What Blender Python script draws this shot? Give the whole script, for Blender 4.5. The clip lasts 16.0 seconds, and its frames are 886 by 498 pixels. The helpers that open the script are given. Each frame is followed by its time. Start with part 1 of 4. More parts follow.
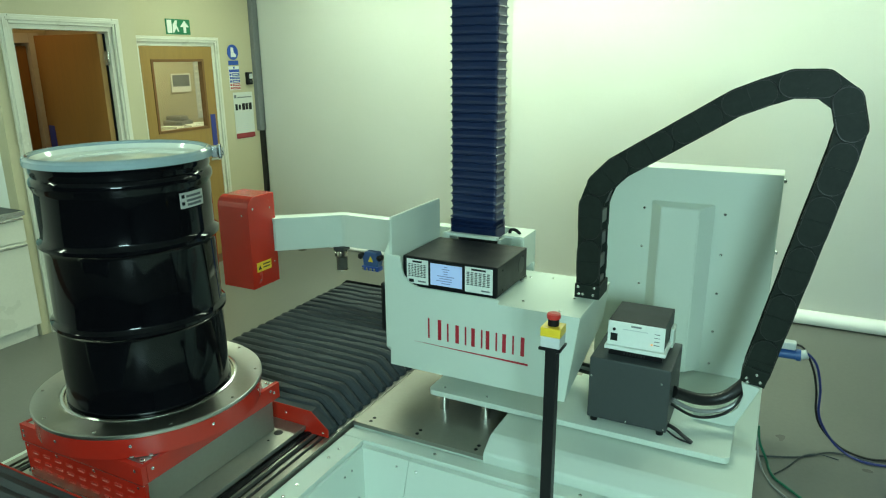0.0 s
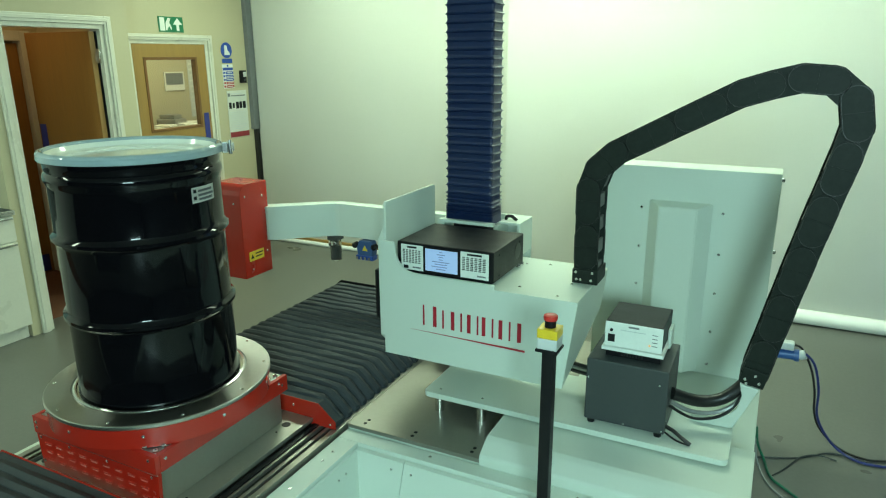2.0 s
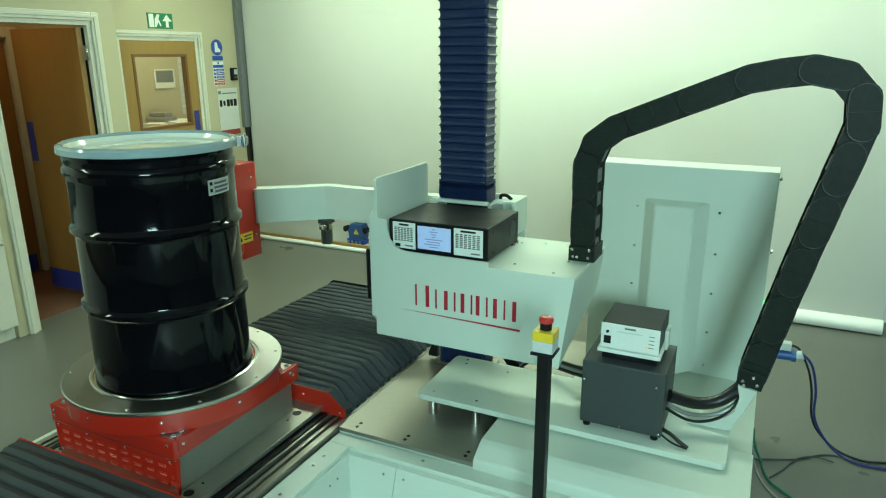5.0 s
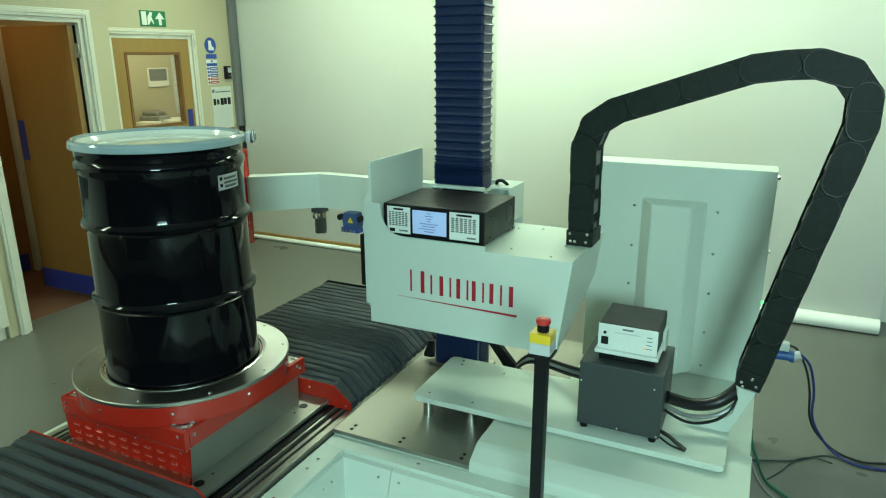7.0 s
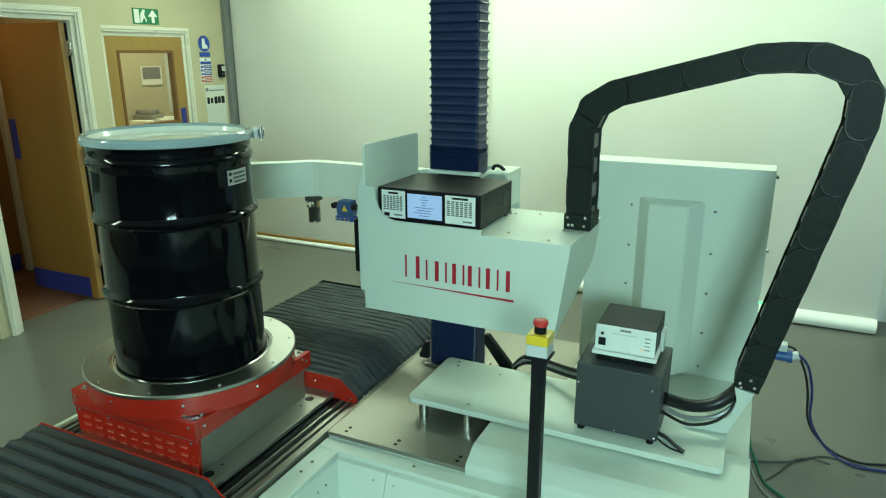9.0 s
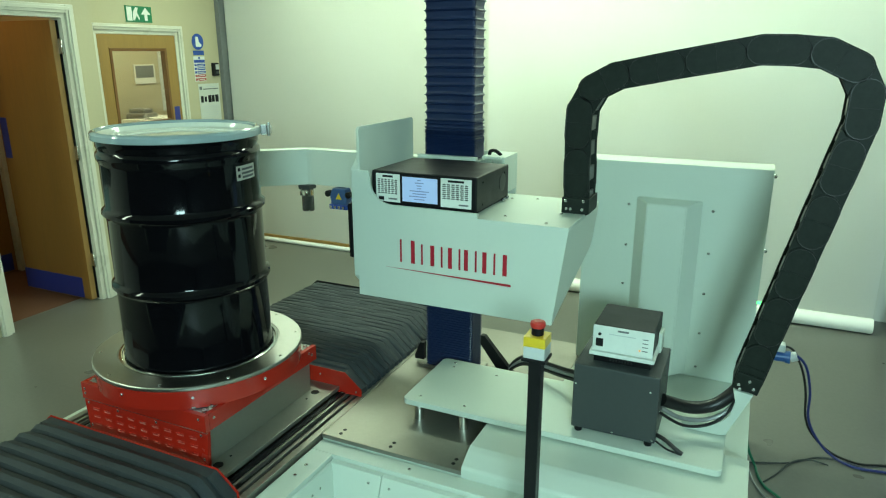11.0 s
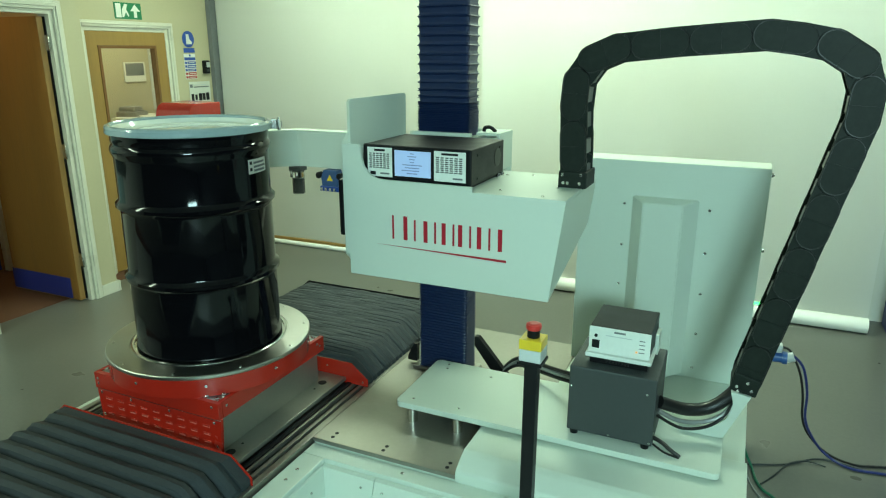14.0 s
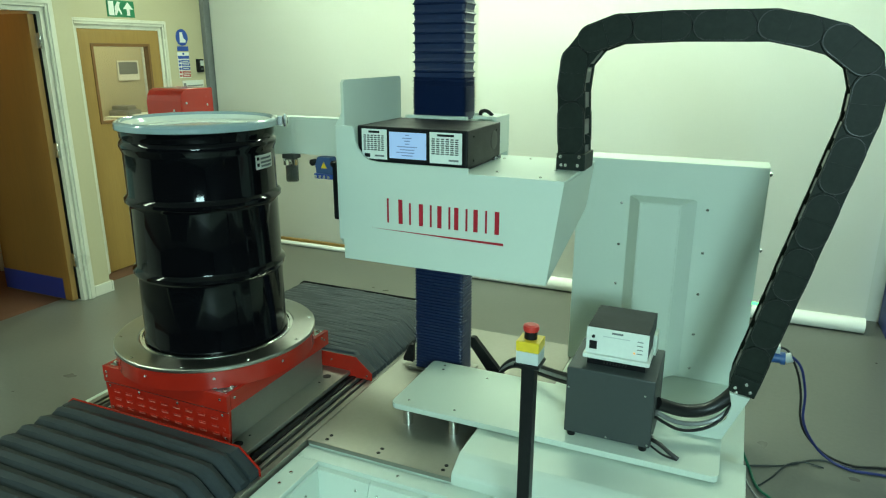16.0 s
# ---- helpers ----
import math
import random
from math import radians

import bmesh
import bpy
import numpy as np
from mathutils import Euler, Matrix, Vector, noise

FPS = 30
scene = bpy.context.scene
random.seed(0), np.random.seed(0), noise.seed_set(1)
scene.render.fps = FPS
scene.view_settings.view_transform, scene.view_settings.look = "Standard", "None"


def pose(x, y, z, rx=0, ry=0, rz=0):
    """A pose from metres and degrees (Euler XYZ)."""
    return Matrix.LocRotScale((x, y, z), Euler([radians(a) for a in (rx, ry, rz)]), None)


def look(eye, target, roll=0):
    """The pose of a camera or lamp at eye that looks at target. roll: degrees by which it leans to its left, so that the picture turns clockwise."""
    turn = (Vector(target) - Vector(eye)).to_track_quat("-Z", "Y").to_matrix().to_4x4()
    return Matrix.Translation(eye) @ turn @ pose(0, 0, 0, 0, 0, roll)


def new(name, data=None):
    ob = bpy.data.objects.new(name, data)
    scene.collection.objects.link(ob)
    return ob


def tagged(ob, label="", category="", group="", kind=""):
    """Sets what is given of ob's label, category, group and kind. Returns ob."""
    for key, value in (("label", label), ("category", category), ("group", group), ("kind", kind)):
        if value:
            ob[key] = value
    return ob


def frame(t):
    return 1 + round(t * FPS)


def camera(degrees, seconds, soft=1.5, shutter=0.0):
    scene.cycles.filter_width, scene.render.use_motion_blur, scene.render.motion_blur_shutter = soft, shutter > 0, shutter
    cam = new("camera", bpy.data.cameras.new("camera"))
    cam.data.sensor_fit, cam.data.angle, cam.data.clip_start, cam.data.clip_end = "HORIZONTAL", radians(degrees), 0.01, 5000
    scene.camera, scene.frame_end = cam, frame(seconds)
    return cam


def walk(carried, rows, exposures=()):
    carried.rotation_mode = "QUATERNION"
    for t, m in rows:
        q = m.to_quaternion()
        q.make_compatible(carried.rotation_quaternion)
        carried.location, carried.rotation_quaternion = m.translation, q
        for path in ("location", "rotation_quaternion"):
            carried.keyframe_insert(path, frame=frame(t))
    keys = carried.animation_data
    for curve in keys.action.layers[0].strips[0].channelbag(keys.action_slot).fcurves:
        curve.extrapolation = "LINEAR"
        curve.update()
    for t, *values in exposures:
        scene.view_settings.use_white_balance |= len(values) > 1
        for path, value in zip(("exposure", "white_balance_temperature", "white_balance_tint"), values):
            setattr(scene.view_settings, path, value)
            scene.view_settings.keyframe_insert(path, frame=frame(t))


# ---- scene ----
import functools
from math import cos, sin, pi


def aim(t, x, y, z, turn, tilt, lean):
    """A row of the camera's path: metres, then degrees."""
    a, b = radians(turn), radians(tilt)
    way = Vector((sin(a) * cos(b), cos(a) * cos(b), -sin(b)))
    eye = Vector((x, y, z))
    return t, look(eye, eye + way, -lean)


cam = camera(66.58, 16.0, soft=1.15)
walk(cam, [
    aim(0.0, 2.0706, -1.9600, 1.8615, -26.922, 15.839, 0.389),
    aim(4.0, 2.0429, -1.8953, 1.8511, -26.181, 16.030, 0.296),
    aim(8.0, 2.0150, -1.8360, 1.8400, -25.404, 16.183, 0.166),
    aim(12.0, 1.9882, -1.7802, 1.8279, -24.621, 16.299, 0.016),
    aim(16.0, 1.9632, -1.7268, 1.8145, -23.850, 16.379, -0.146),
])

# ---- light ----
scene.view_settings.exposure = 0.0
world = bpy.data.worlds.new("world")
scene.world = world
world.use_nodes = True
wn = world.node_tree
sky = wn.nodes.new("ShaderNodeTexSky")
sky.sky_type, sky.sun_disc = "NISHITA", False
sky.sun_elevation, sky.sun_rotation = radians(35), radians(200)
wn.links.new(sky.outputs[0], wn.nodes["Background"].inputs[0])
wn.nodes["Background"].inputs[1].default_value = 0.08

CEIL = 3.0


def area_lamp(name, m, sx, sy, watts, colour):
    data = bpy.data.lights.new(name, "AREA")
    data.shape, data.size, data.size_y, data.energy, data.color = "RECTANGLE", sx, sy, watts, colour
    ob = new(name, data)
    ob.matrix_world = m
    return ob


TUBE = (0.75, 1.0, 0.73)
# place, length along x or y, watts
LAMPS = [(-1.25, 2.50, 0, 31), (0.65, 2.40, 0, 57), (2.6, 2.40, 0, 23), (-2.0, -1.45, 1, 33)]
for lx, ly, along, watts in LAMPS:
    area_lamp("ceiling_lamp", pose(lx, ly, CEIL - 0.09, 0, 0, 0 if along else 90), 0.24, 1.7, watts, TUBE)
# daylight in the opening of the high window behind the camera
area_lamp("window_light", look((3.25, -4.13, 2.35), (0.9, 1.2, 0.9)), 1.1, 0.8, 165, (0.60, 1.0, 0.98))
area_lamp("lobby_lamp", pose(-3.1, 1.15, 2.75), 0.3, 0.6, 4.5, (1.0, 0.70, 0.32))
area_lamp("office_lamp", pose(-3.55, 3.5, 2.7), 0.3, 1.0, 27, (0.95, 0.94, 0.55))


# ---- materials ----
def material(name, colour, rough=0.5, metal=0.0, var=0.12, scale=6.0, fine=0.06, fine_scale=60.0, bump=0.05, bump_scale=120.0,
             coat=0.0, stretch=(1, 1, 1), rough_var=0.1, spec=0.5, sheen=0.0):
    m = bpy.data.materials.new(name)
    m.use_nodes = True
    n, ln = m.node_tree.nodes, m.node_tree.links
    b = n["Principled BSDF"]
    co = n.new("ShaderNodeTexCoord")
    mp = n.new("ShaderNodeMapping")
    mp.inputs["Scale"].default_value = stretch
    ln.new(co.outputs["Object"], mp.inputs[0])

    def cloud(sc, detail):
        t = n.new("ShaderNodeTexNoise")
        t.inputs["Scale"].default_value, t.inputs["Detail"].default_value = sc, detail
        ln.new(mp.outputs[0], t.inputs["Vector"])
        return t
    big, small = cloud(scale, 4), cloud(fine_scale, 6)
    hsv = n.new("ShaderNodeHueSaturation")
    hsv.inputs["Color"].default_value = (*colour, 1)
    mix = n.new("ShaderNodeMath")
    mix.operation = "MULTIPLY_ADD"
    ln.new(big.outputs[0], mix.inputs[0])
    mix.inputs[1].default_value, mix.inputs[2].default_value = 2 * var, 1 - var - fine
    mix2 = n.new("ShaderNodeMath")
    mix2.operation = "MULTIPLY_ADD"
    ln.new(small.outputs[0], mix2.inputs[0])
    mix2.inputs[1].default_value = 2 * fine
    ln.new(mix.outputs[0], mix2.inputs[2])
    ln.new(mix2.outputs[0], hsv.inputs["Value"])
    ln.new(hsv.outputs[0], b.inputs["Base Color"])
    rg = n.new("ShaderNodeMath")
    rg.operation = "MULTIPLY_ADD"
    ln.new(big.outputs[0], rg.inputs[0])
    rg.inputs[1].default_value, rg.inputs[2].default_value = 2 * rough_var, rough - rough_var
    ln.new(rg.outputs[0], b.inputs["Roughness"])
    b.inputs["Metallic"].default_value = metal
    b.inputs["Coat Weight"].default_value = coat
    b.inputs["Coat Roughness"].default_value = 0.06
    b.inputs["Specular IOR Level"].default_value = spec
    b.inputs["Sheen Weight"].default_value = sheen
    if bump:
        bt = cloud(bump_scale, 3)
        bp = n.new("ShaderNodeBump")
        bp.inputs["Strength"].default_value, bp.inputs["Distance"].default_value = bump, 0.002
        ln.new(bt.outputs[0], bp.inputs["Height"])
        ln.new(bp.outputs[0], b.inputs["Normal"])
    return m


def glow(name, colour, strength):
    m = bpy.data.materials.new(name)
    m.use_nodes = True
    b = m.node_tree.nodes["Principled BSDF"]
    b.inputs["Base Color"].default_value = (*colour, 1)
    b.inputs["Emission Color"].default_value = (*colour, 1)
    b.inputs["Emission Strength"].default_value = strength
    return m


def glass(name):
    m = bpy.data.materials.new(name)
    m.use_nodes = True
    b = m.node_tree.nodes["Principled BSDF"]
    b.inputs["Base Color"].default_value = (0.9, 0.95, 0.92, 1)
    b.inputs["Transmission Weight"].default_value, b.inputs["Roughness"].default_value, b.inputs["IOR"].default_value = 1.0, 0.02, 1.45
    return m


M_WALL = material("cream_wall_paint", (0.475, 0.425, 0.275), 0.6, var=0.05, scale=1.3, fine=0.03, bump=0.12, bump_scale=90)
# near-black: the unlit room behind the camera put into wall colour
M_DARK_ROOM = material("dark_room_tone", (0.05, 0.052, 0.055), 0.6, var=0.08, scale=1.0)
M_WHITE_WALL = material("white_wall_paint", (0.80, 0.80, 0.72), 0.6, var=0.04, scale=1.0, fine=0.02, bump=0.1)
M_BACKDROP = material("white_vinyl_sheet", (0.88, 0.88, 0.82), 0.5, var=0.03, scale=0.9, fine=0.01, bump=0.05, bump_scale=20)
M_TILE = material("pale_blue_glazed_tile", (0.42, 0.60, 0.58), 0.15, var=0.06, scale=8)
M_TRIM = material("white_gloss_trim", (0.62, 0.60, 0.50), 0.3, var=0.08, scale=4, fine=0.05)
M_FLOOR = material("grey_vinyl_floor", (0.125, 0.124, 0.107), 0.30, var=0.2, scale=1.7, fine=0.12, fine_scale=45, bump=0.05, bump_scale=200, rough_var=0.08)
M_CARPET = material("brown_carpet", (0.13, 0.055, 0.025), 0.9, var=0.15, scale=5, fine=0.2, bump=0.5, bump_scale=300)
M_CEIL = material("ceiling_paint", (0.78, 0.78, 0.72), 0.8, var=0.04)
M_WOOD = material("oak_veneer", (0.31, 0.18, 0.048), 0.38, var=0.12, scale=3, fine=0.13, fine_scale=26, stretch=(6, 6, 0.35), bump=0.04)
M_WOOD_RED = material("orange_oak_veneer", (0.27, 0.125, 0.028), 0.40, var=0.12, scale=3, fine=0.13, fine_scale=26, stretch=(6, 6, 0.35), bump=0.04)
# paler oak: light on the open door's edge put into the colour
M_LIT_EDGE = material("lit_oak_edge", (0.30, 0.165, 0.05), 0.4, var=0.1, scale=4, fine=0.1, fine_scale=30, stretch=(6, 6, 0.4), bump=0.04)
M_WOOD_DARK = material("brown_wood_beading", (0.17, 0.075, 0.02), 0.4, var=0.12, fine=0.12, stretch=(4, 4, 0.5))
M_BLUE = material("blue_plastic_plate", (0.025, 0.035, 0.22), 0.4, var=0.08)
M_SIGN_BLUE = material("blue_sign_print", (0.02, 0.07, 0.33), 0.45, var=0.05)
M_SIGN_RED = material("red_sign_print", (0.42, 0.04, 0.03), 0.45, var=0.05)
M_SIGN_GREEN = material("green_sign_print", (0.01, 0.17, 0.07), 0.45, var=0.05)
M_PAPER = material("white_paper", (0.74, 0.74, 0.68), 0.7, var=0.04)
M_POSTER = material("greyish_poster_paper", (0.60, 0.61, 0.54), 0.6, var=0.06, scale=9)
M_SIGN_DARKRED = material("dark_red_print", (0.26, 0.03, 0.035), 0.45, var=0.06)
M_INK = material("grey_ink", (0.16, 0.17, 0.17), 0.6, var=0.2, scale=30)
M_CHROME = material("bright_steel", (0.72, 0.72, 0.69), 0.18, 1.0, var=0.05)
M_STEEL = material("brushed_steel", (0.38, 0.37, 0.33), 0.34, 1.0, var=0.10, scale=3, fine=0.08, fine_scale=40, stretch=(1, 1, 1), bump=0.04, bump_scale=60, rough_var=0.06)
M_DISC = material("turned_steel", (0.46, 0.45, 0.41), 0.33, 1.0, var=0.08, scale=3, fine=0.06, fine_scale=50, bump=0.0, rough_var=0.04)
M_DISC.node_tree.nodes["Principled BSDF"].inputs["Anisotropic"].default_value = 0.75
turned = M_DISC.node_tree.nodes.new("ShaderNodeTangent")
turned.direction_type, turned.axis = "RADIAL", "Z"
M_DISC.node_tree.links.new(turned.outputs[0], M_DISC.node_tree.nodes["Principled BSDF"].inputs["Tangent"])
M_DECK = material("ground_steel_deck", (0.33, 0.315, 0.275), 0.42, 0.85, var=0.08, scale=2.5, fine=0.06, bump=0.03)
M_CARRIAGE = material("zinc_plate", (0.36, 0.35, 0.305), 0.42, 0.8, var=0.10, scale=5, fine=0.06, bump=0.04)
M_PAINT = material("pale_grey_green_paint", (0.61, 0.68, 0.595), 0.36, var=0.03, scale=2.5, fine=0.015, bump=0.10, bump_scale=350, rough_var=0.05)
M_RED = material("red_gloss_paint", (0.43, 0.018, 0.008), 0.24, var=0.07, scale=5, fine=0.03, bump=0.04, coat=0.15)
# paler, glossier red: the glint on the louvre edges put into colour
M_RED_GLINT = material("glint_red_gloss_paint", (0.50, 0.07, 0.05), 0.16, var=0.2, scale=40, fine=0.1, bump=0.0, coat=0.4)
M_BLACK_GLOSS = material("black_gloss_enamel", (0.0025, 0.0025, 0.0035), 0.075, var=0.15, scale=3, fine=0.05, bump=0.0, coat=0.0, rough_var=0.02, spec=0.24)
M_LID = material("pale_blue_grey_enamel", (0.29, 0.37, 0.38), 0.16, var=0.05, scale=6, bump=0.03, bump_scale=12, coat=0.4)
M_LID_TOP = material("white_enamel", (0.72, 0.74, 0.64), 0.12, var=0.04, scale=4, bump=0.02, bump_scale=8, coat=0.4)
M_BELLOWS = material("black_coated_fabric", (0.036, 0.043, 0.047), 0.62, spec=0.22, var=0.2, scale=9, fine=0.15, fine_scale=90, bump=0.25, bump_scale=160, rough_var=0.08, sheen=0.0)
M_BLUE_BELLOWS = material("navy_coated_fabric", (0.008, 0.019, 0.066), 0.38, var=0.2, scale=14, fine=0.12, bump=0.2, bump_scale=120)
M_CHAIN = material("black_nylon", (0.0105, 0.0150, 0.0115), 0.55, spec=0.22, var=0.55, scale=30, fine=0.35, fine_scale=80, bump=0.2, bump_scale=150)
M_CHAIN_BAR = material("grey_nylon", (0.10, 0.105, 0.10), 0.45, var=0.2, scale=20)
M_BLACK = material("black_powder_coat", (0.007, 0.007, 0.008), 0.42, spec=0.24, var=0.1, scale=12, fine=0.1, bump=0.15, bump_scale=300)
M_GREY = material("dark_grey_powder_coat", (0.042, 0.050, 0.050), 0.5, var=0.06, scale=8, fine=0.08, bump=0.25, bump_scale=400)
M_SILVER = material("silver_print", (0.55, 0.58, 0.56), 0.4, 0.2, var=0.05)
M_PANEL_WHITE = material("white_front_panel", (0.78, 0.82, 0.76), 0.4, var=0.03)
M_YELLOW = material("yellow_plastic", (0.75, 0.52, 0.03), 0.35, var=0.05)
M_LTGREY = material("light_grey_plastic", (0.55, 0.58, 0.56), 0.4, var=0.05)
M_MACHINE = material("grey_brown_plastic", (0.22, 0.21, 0.18), 0.45, var=0.25, scale=14)
M_RED_BTN = material("red_plastic_button", (0.55, 0.035, 0.025), 0.4, var=0.06)
M_LETTER = material("red_print", (0.42, 0.015, 0.03), 0.4, var=0.04)
M_CABLE = material("black_rubber", (0.012, 0.012, 0.012), 0.4, var=0.1)
M_CABLE_BLUE = material("blue_pvc_cable", (0.02, 0.03, 0.15), 0.4, var=0.1)
M_PLUG_BLUE = material("blue_moulded_plastic", (0.03, 0.10, 0.30), 0.35, var=0.08)
M_CABLE_GREEN = material("green_cable", (0.01, 0.13, 0.07), 0.4, var=0.1)
M_CABLE_GREY = material("grey_braided_hose", (0.30, 0.31, 0.30), 0.4, 0.3, var=0.2, scale=60)
M_LASER = material("blue_anodised_metal", (0.05, 0.11, 0.27), 0.35, 0.3, var=0.1)
M_GLASS = glass("clear_glass")
M_LCD = glow("lit_blue_screen", (0.30, 0.43, 0.66), 0.46)
M_LCD_INK = glow("screen_text", (0.14, 0.2, 0.38), 0.35)
M_LED = glow("green_led", (0.05, 1.0, 0.15), 4.0)
M_LED_ORANGE = glow("orange_led", (1.0, 0.3, 0.05), 1.0)
M_TUBE = glow("lamp_diffuser", (0.80, 1.0, 0.78), 7.0)


# ---- mesh helpers ----
def add_box(bm, x0, x1, y0, y1, z0, z1, bevel=0.0):
    v = [bm.verts.new((x, y, z)) for x in (x0, x1) for y in (y0, y1) for z in (z0, z1)]
    f = [bm.faces.new([v[i] for i in q]) for q in ((0, 1, 3, 2), (4, 6, 7, 5), (0, 4, 5, 1), (2, 3, 7, 6), (0, 2, 6, 4), (1, 5, 7, 3))]
    if bevel:
        es = list({e for q in f for e in q.edges})
        bmesh.ops.bevel(bm, geom=es, offset=bevel, segments=2, profile=0.6, affect="EDGES")
    return bm


def box(x0, x1, y0, y1, z0, z1, bevel=0.0):
    return add_box(bmesh.new(), x0, x1, y0, y1, z0, z1, bevel)


def add_prism(bm, points, axis, a, b, bevel=0.0):
    """A polygon in the plane across axis (0, 1, 2), drawn out from a to b."""
    def at(u, v, w):
        p = [u, v]
        p.insert(axis, w)
        return p
    lo = [bm.verts.new(at(u, v, a)) for u, v in points]
    hi = [bm.verts.new(at(u, v, b)) for u, v in points]
    n = len(points)
    f = [bm.faces.new(lo[::-1]), bm.faces.new(hi)]
    f += [bm.faces.new((lo[i], lo[(i + 1) % n], hi[(i + 1) % n], hi[i])) for i in range(n)]
    bmesh.ops.recalc_face_normals(bm, faces=f)
    if bevel:
        bmesh.ops.bevel(bm, geom=list({e for q in f for e in q.edges}), offset=bevel, segments=2, profile=0.6, affect="EDGES")
    return bm


def prism(points, axis, a, b, bevel=0.0):
    return add_prism(bmesh.new(), points, axis, a, b, bevel)


def add_lathe(bm, profile, n=32, cx=0.0, cy=0.0, close=True):
    """A profile of (radius, height) turned round z."""
    rings = []
    for r, z in profile:
        rings.append([bm.verts.new((cx + r * cos(2 * pi * i / n), cy + r * sin(2 * pi * i / n), z)) for i in range(n)])
    for a, b in zip(rings, rings[1:]):
        for i in range(n):
            bm.faces.new((a[i], a[(i + 1) % n], b[(i + 1) % n], b[i])).smooth = True
    if close:
        bm.faces.new(rings[0][::-1])
        bm.faces.new(rings[-1])
    return bm


def lathe(profile, n=32, cx=0.0, cy=0.0, close=True):
    return add_lathe(bmesh.new(), profile, n, cx, cy, close)


def tube(points, radius, n=8, steps=6):
    """A round cable along a smooth line through the points."""
    pts = [Vector(p) for p in points]
    line = []
    for i in range(len(pts) - 1):
        p0, p1, p2, p3 = pts[max(i - 1, 0)], pts[i], pts[i + 1], pts[min(i + 2, len(pts) - 1)]
        for k in range(steps):
            t = k / steps
            line.append(0.5 * (2 * p1 + (p2 - p0) * t + (2 * p0 - 5 * p1 + 4 * p2 - p3) * t * t + (3 * p1 - p0 - 3 * p2 + p3) * t ** 3))
    line.append(pts[-1])
    bm = bmesh.new()
    rings, side = [], Vector((0.31, 0.22, 0.93))
    for i, p in enumerate(line):
        d = (line[min(i + 1, len(line) - 1)] - line[max(i - 1, 0)]).normalized()
        side = (side - d * side.dot(d)).normalized()
        up = d.cross(side)
        rings.append([bm.verts.new(p + radius * (side * cos(2 * pi * k / n) + up * sin(2 * pi * k / n))) for k in range(n)])
    for a, b in zip(rings, rings[1:]):
        for k in range(n):
            bm.faces.new((a[k], a[(k + 1) % n], b[(k + 1) % n], b[k])).smooth = True
    bm.faces.new(rings[0][::-1])
    bm.faces.new(rings[-1])
    return bm


def mesh_of(name, bm, mat):
    bmesh.ops.recalc_face_normals(bm, faces=bm.faces)
    for e in bm.edges:
        if len(e.link_faces) == 2 and e.calc_face_angle(0.0) > 0.55:
            e.smooth = False
    me = bpy.data.meshes.new(name)
    bm.to_mesh(me)
    bm.free()
    me.materials.append(mat)
    return me


def part(name, bm, mat, parent=None, label="", m=None):
    ob = new(name, mesh_of(name, bm, mat))
    ob.parent = parent
    if m is not None:
        ob.matrix_basis = m
    return tagged(ob, label)


def thing(name, label, category, m=None, group="", kind=""):
    ob = new(name)
    ob.empty_display_size = 0.1
    if m is not None:
        ob.matrix_basis = m
    return tagged(ob, label, category, group, kind)


def solid(name, bm, mat, label, category, m=None, group="", kind=""):
    return tagged(part(name, bm, mat, None, label, m), label, category, group, kind)


def structure(name, bm, mat, label):
    return tagged(part(name, bm, mat, None, label), kind="structure")


@functools.cache
def bolt_mesh(r, h, bright):
    return mesh_of("bolt", lathe([(r, 0), (r, h * 0.7), (r * 0.75, h), (r * 0.45, h), (r * 0.4, h * 0.4)], 10), M_CHROME if bright else M_BLACK)


TURN = {"z": (0, 0, 0), "-y": (90, 0, 0), "x": (0, 90, 0), "-x": (0, -90, 0)}


def bolts(parent, places, way="z", r=0.006, h=0.004, bright=True, name="bolt"):
    for x, y, z in places:
        ob = new(name, bolt_mesh(r, h, bright))
        ob.parent = parent
        ob.matrix_basis = pose(x, y, z, *TURN[way])


# ---- the room ----
WX, DX, BY = -2.44, -2.80, 3.52
floor = structure("floor", box(-2.62, 4.7, -4.2, BY + 0.1, -0.1, 0.0), M_FLOOR, "grey speckled vinyl floor, worn dull")
structure("lobby_floor", box(-5.0, -2.62, -4.2, 5.0, -0.1, -0.003), M_CARPET, "red-brown carpet beyond the open doorway")
structure("ceiling", box(-5.0, 4.8, -4.3, 5.0, CEIL, CEIL + 0.1), M_CEIL, "white painted ceiling")
structure("wall_back", box(DX - 0.1, 4.8, BY, BY + 0.1, 0, CEIL), M_WHITE_WALL, "white painted wall behind the hanging sheets")
# unseen front and right walls, coloured dark to keep reflections on the drum dark
bm = bmesh.new()
for q in ((-5.0, 2.4, 0, CEIL), (4.1, 4.8, 0, CEIL), (2.4, 4.1, 0, 1.85), (2.4, 4.1, 2.85, CEIL)):
    add_box(bm, q[0], q[1], -4.3, -4.2, q[2], q[3])
structure("wall_front", bm, M_DARK_ROOM, "unseen closing wall with a high window, the room's darkness put into its colour")
structure("wall_right", box(4.7, 4.8, -4.2, BY, 0, CEIL), M_DARK_ROOM, "unseen closing wall, the room's darkness put into its colour")
# wall with the open doorway
bm = bmesh.new()
add_box(bm, WX - 0.10, WX, 0.69, 0.815, 0, CEIL)
add_box(bm, WX - 0.10, WX, 1.575, 1.785, 0, CEIL)
add_box(bm, WX - 0.10, WX, 0.815, 1.575, 2.09, CEIL)
